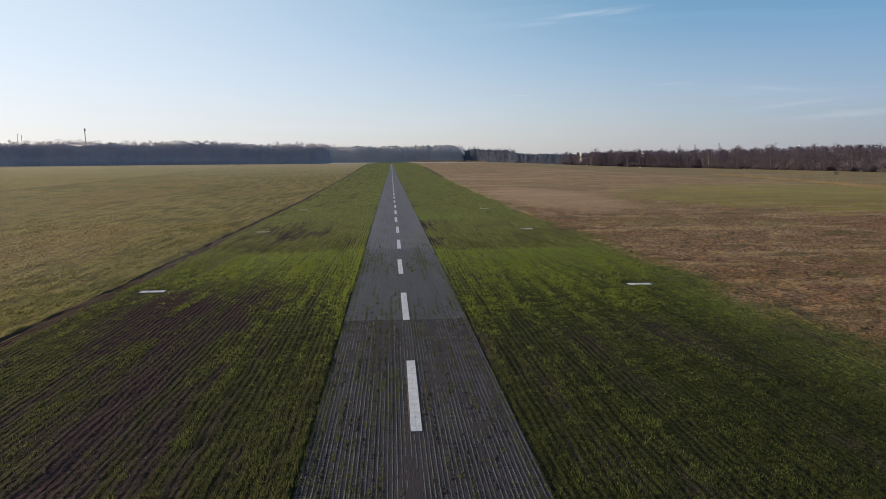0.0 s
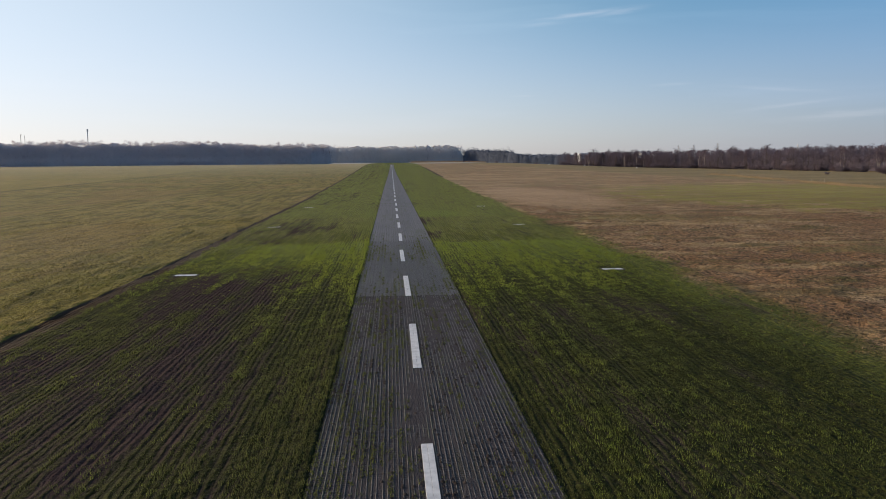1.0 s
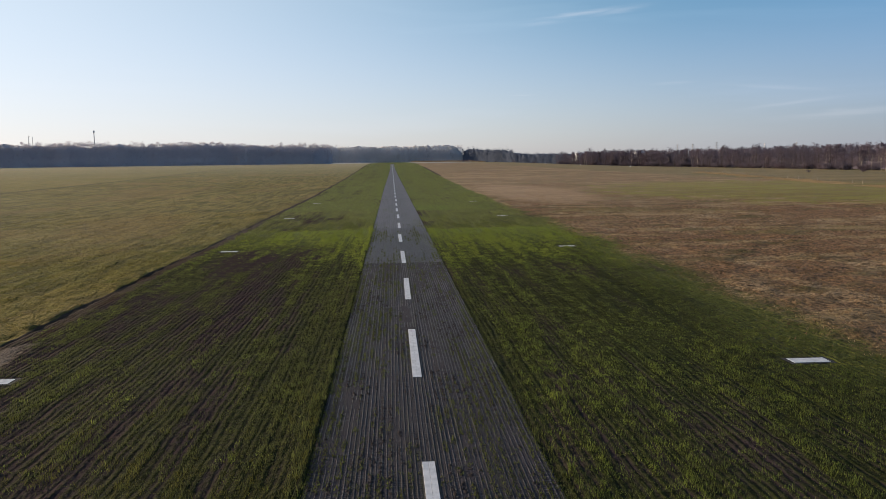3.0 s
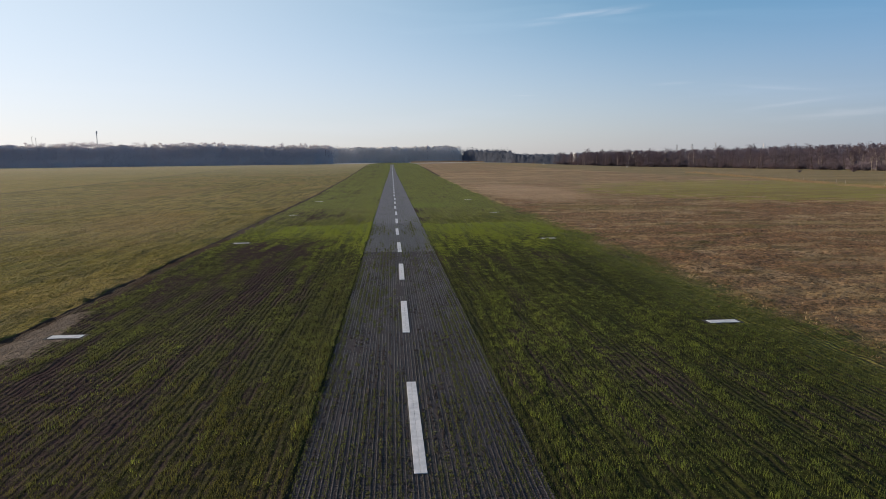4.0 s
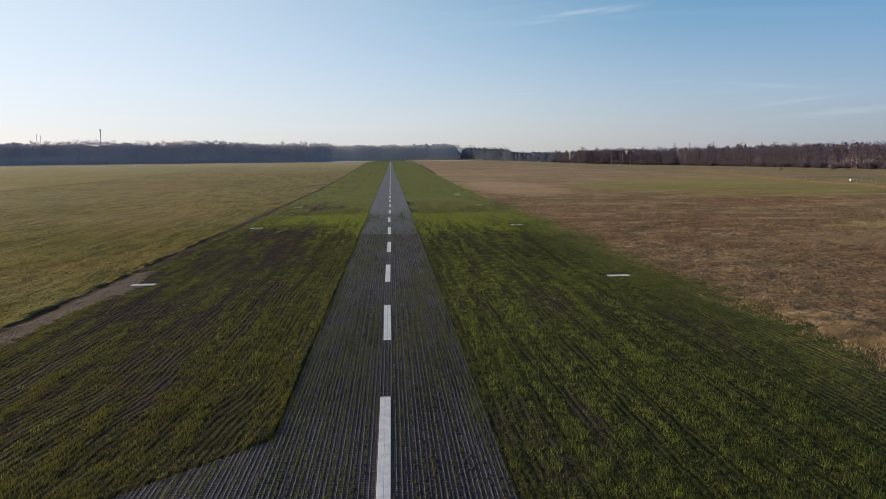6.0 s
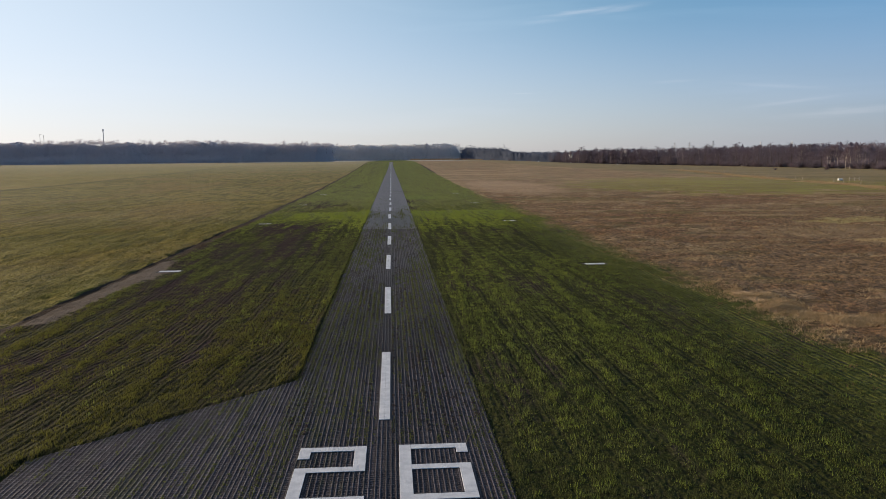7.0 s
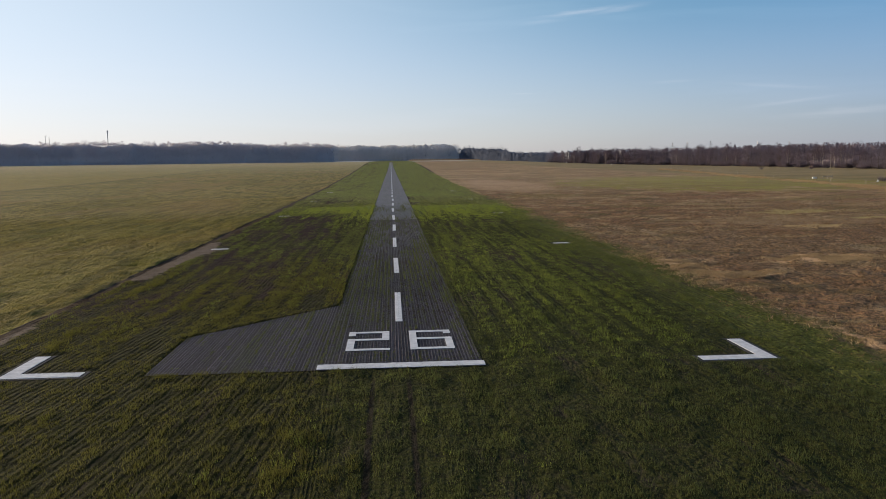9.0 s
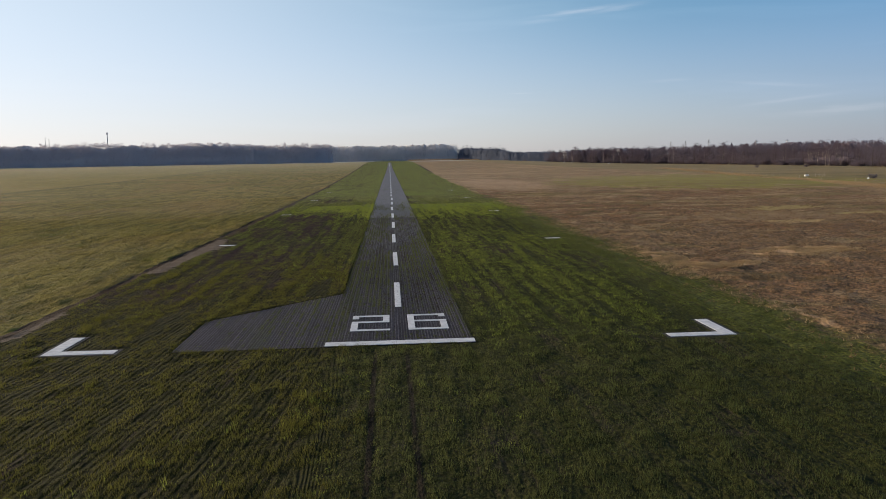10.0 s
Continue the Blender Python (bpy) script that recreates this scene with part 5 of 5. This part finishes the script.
def pylon(name="pylon", h=58):
    thing = empty(name)
    def half(z):
        return 5.0 * (1 - z / h) ** 1.25 + 0.7
    levels = [0, 0.17, 0.32, 0.45, 0.56, 0.66, 0.75, 0.84, 0.92, 1.0]
    for sx, sy in ((-1, -1), (-1, 1), (1, -1), (1, 1)):
        bm = bmesh.new()
        for a, b in zip(levels, levels[1:]):
            bar_between(bm, (sx * half(a * h), sy * half(a * h), a * h), (sx * half(b * h), sy * half(b * h), b * h), 0.22)
        part("leg", bm, STEEL, thing)
    bm = bmesh.new()
    for a, b in zip(levels, levels[1:]):
        p, q = half(a * h), half(b * h)
        for s in (-1, 1):
            bar_between(bm, (-p, s * p, a * h), (q, s * q, b * h), 0.12)
            bar_between(bm, (p, s * p, a * h), (-q, s * q, b * h), 0.12)
            bar_between(bm, (s * p, -p, a * h), (s * q, q, b * h), 0.12)
    part("bracing", bm, STEEL, thing)
    for z, reach in ((0.66, 9.5), (0.80, 12.5), (0.93, 8.0)):
        bm = bmesh.new()
        for s in (-1, 1):
            for w in (-1, 1):
                bar_between(bm, (s * reach, 0, z * h), (0, w * 1.2, z * h), 0.2)
                bar_between(bm, (s * reach, 0, z * h), (0, w * 1.2, z * h + 3.2), 0.16)
        part("crossarm", bm, STEEL, thing)
    return tagged(thing, "tall grey lattice power pylon behind the wood", "pylon", "power pylons")


first_pylon = pylon()
first_pylon.matrix_world = pose(1041, 2430, 3, 0, 0, 35)
for x, y, turn in ((963, 2430, 35), (1300, 2420, 20), (1205, 2440, 20), (940, 2500, 35)):
    copy_thing(first_pylon, pose(x, y, -1, 0, 0, turn))


def hall(x, y, wide, deep, high, wall, turn, label):
    """A plain hall with a low gable roof, a door and a row of windows."""
    thing = empty("hall", x, y, gz(x, y), turn)
    part("wall", box(-wide / 2, wide / 2, -deep / 2, deep / 2, -0.3, high), wall, thing)
    bm = bmesh.new()
    w, d, t = wide / 2 + 0.4, deep / 2 + 0.4, high * 0.12
    v = [bm.verts.new(c) for c in ((-w, -d, high), (w, -d, high), (w, d, high), (-w, d, high), (-w, 0, high + t), (w, 0, high + t))]
    for f in ((0, 1, 5, 4), (2, 3, 4, 5), (0, 4, 3), (1, 2, 5), (0, 3, 2, 1)):
        bm.faces.new([v[k] for k in f])
    part("roof", bm, ROOF, thing)
    n = max(2, int(wide / 4))
    for k in range(n):
        a = -wide / 2 + wide * (k + 0.5) / n
        part("window", box(a - 0.8, a + 0.8, -deep / 2 - 0.03, -deep / 2 + 0.05, high * 0.55, high * 0.55 + 1.5), PANE, thing)
    part("door", box(-1.2, 1.2, -deep / 2 - 0.04, -deep / 2 + 0.05, -0.2, 3.0), ROOF, thing)
    return tagged(thing, label, "building")


hall(222, 690, 12, 8, 11.8, RENDERED, 12, "white hall with grey roof among bare trees")
hall(212, 850, 20, 10, 12.4, ROOF, 10, "grey flat hall behind bare trees")


# ---- runway strip of mats ----
strip = tagged(empty("runway_strip"), "dark grey plastic grid mats forming the narrow paved runway strip", "runway", kind="structure")


def ribbed(width, length, slope=0.0):
    """A mat with ribs along its length; slope: how much longer its right side is."""
    ribs = 5
    prof = []
    for k in range(ribs):
        a = width * k / ribs
        p = width / ribs
        prof += [(a, TOP - 0.001), (a + p * 0.1, TOP), (a + p * 0.9, TOP), (a + p * 0.97, TOP - 0.001)]
    prof.append((width - 0.002, TOP - 0.002))
    prof = [(0, 0.004)] + prof + [(width - 0.002, 0.004)]
    v = [(x, 0, z) for x, z in prof] + [(x, length + slope * x - 0.002, z) for x, z in prof]
    m = len(prof)
    return mesh_of("mat", v, [(k, k + 1, m + k + 1, m + k) for k in range(m - 1)], [MAT])


def lattice(width, length, slope=0.0):
    """An open grid mat: bars along and across, a little proud of the soil in the cells."""
    v, q, uneven = [], [], random.Random(int(width * 100 + length))

    def bar(x0, y0, x1, y1, half, top):
        dx, dy = (0, half) if y0 == y1 else (half, 0)
        i = len(v)
        for x, y in ((x0, y0), (x1, y1)):
            v.extend([(x - 1.3 * dx, y - 1.3 * dy, 0.012), (x - dx, y - dy, top), (x + dx, y + dy, top), (x + 1.3 * dx, y + 1.3 * dy, 0.012)])
        q.extend([(i + k, i + k + 1, i + k + 5, i + k + 4) for k in range(3)])

    for k in range(int(width / GRID)):
        x = GRID * (k + 0.5) + uneven.uniform(-0.018, 0.018)
        bar(x, 0, x, length + slope * x, 0.019, TOP - uneven.uniform(0, 0.004))
    for k in range(int((length + max(0, slope) * width) / GRID)):
        y = GRID * (k + 0.5) + uneven.uniform(-0.03, 0.03)
        x0 = max(0.0, (y - length) / slope) if slope else 0.0
        bar(x0, y, width, y, 0.017, TOP - uneven.uniform(0.003, 0.009))
    return mesh_of("mat", v, q, [MAT])


LANE = 6.12 / 6
GRID = LANE / 8
open_mat, whole = lattice(LANE, 8.0), ribbed(LANE, 8.0)
for i in range(6):
    for k in range(22):
        ob = new("mat", open_mat if k < 9 else whole)
        ob.parent = strip
        ob.matrix_basis = pose(-3.06 + LANE * i, 8.0 * k, 0.0015 * ((i * 5 + k * 3) % 4))
for i in range(6):
    x = -9.2 + LANE * i
    if x > -3.1:
        break
    ob = new("mat", lattice(min(LANE, -3.065 - x), 12.9 + (x + 2.9) * 1.11, 1.11))
    ob.parent = strip
    ob.matrix_basis = pose(x, 0, 0)
# soil in the cells, risen over the bars in places
sx, sy = np.meshgrid(np.arange(-9.26, 3.07, 0.12), np.arange(0.02, 72.1, 0.16))
fill = 0.6 * fbm(sx / 0.45, sy / 7, 4, 111) + 0.4 * fbm(sx / 0.22, sy / 0.5, 3, 113) + 0.04 * smooth(1.9, 0.8, np.abs(sx - 0.2)) + 0.06 * smooth(18, 30, sy) - 0.06
sz = 0.0405 - 0.005 * smooth(28, 16, sy) + 0.003 * smooth(40, 72, sy) + 0.006 * smooth(0.48, 0.74, fill) + 0.010 * (fbm(sx / 0.3, sy / 0.4, 2, 112) - 0.5)
ny, nx = sx.shape
i = (np.arange(ny - 1)[:, None] * nx + np.arange(nx - 1)[None]).ravel()
i = i[paved((sx.ravel()[i] + 0.06), sy.ravel()[i] + 0.08, -0.01) > 0.5]
soil = new("soil_fill", mesh_of("soil_fill", np.stack([sx, sy, sz], -1).reshape(-1, 3), np.stack([i, i + 1, i + nx + 1, i + nx], -1), [FILL]))
soil.parent = strip
soil["kind"] = "stuff"
far_y = np.arange(176, 641, 4.0)
fx, fy = np.meshgrid(np.linspace(-3.06, 3.06, 7), far_y)
fx = fx * (1 - 0.55 * smooth(170, 540, fy))
i = (np.arange(len(far_y) - 1)[:, None] * 7 + np.arange(6)[None]).ravel()
far = new("far_mats", mesh_of("far_mats", np.stack([fx, fy, rise(fx, fy) + TOP + 0.015], -1).reshape(-1, 3), np.stack([i, i + 1, i + 8, i + 7], -1), [MAT]))
far.parent = strip
far["kind"] = "stuff"
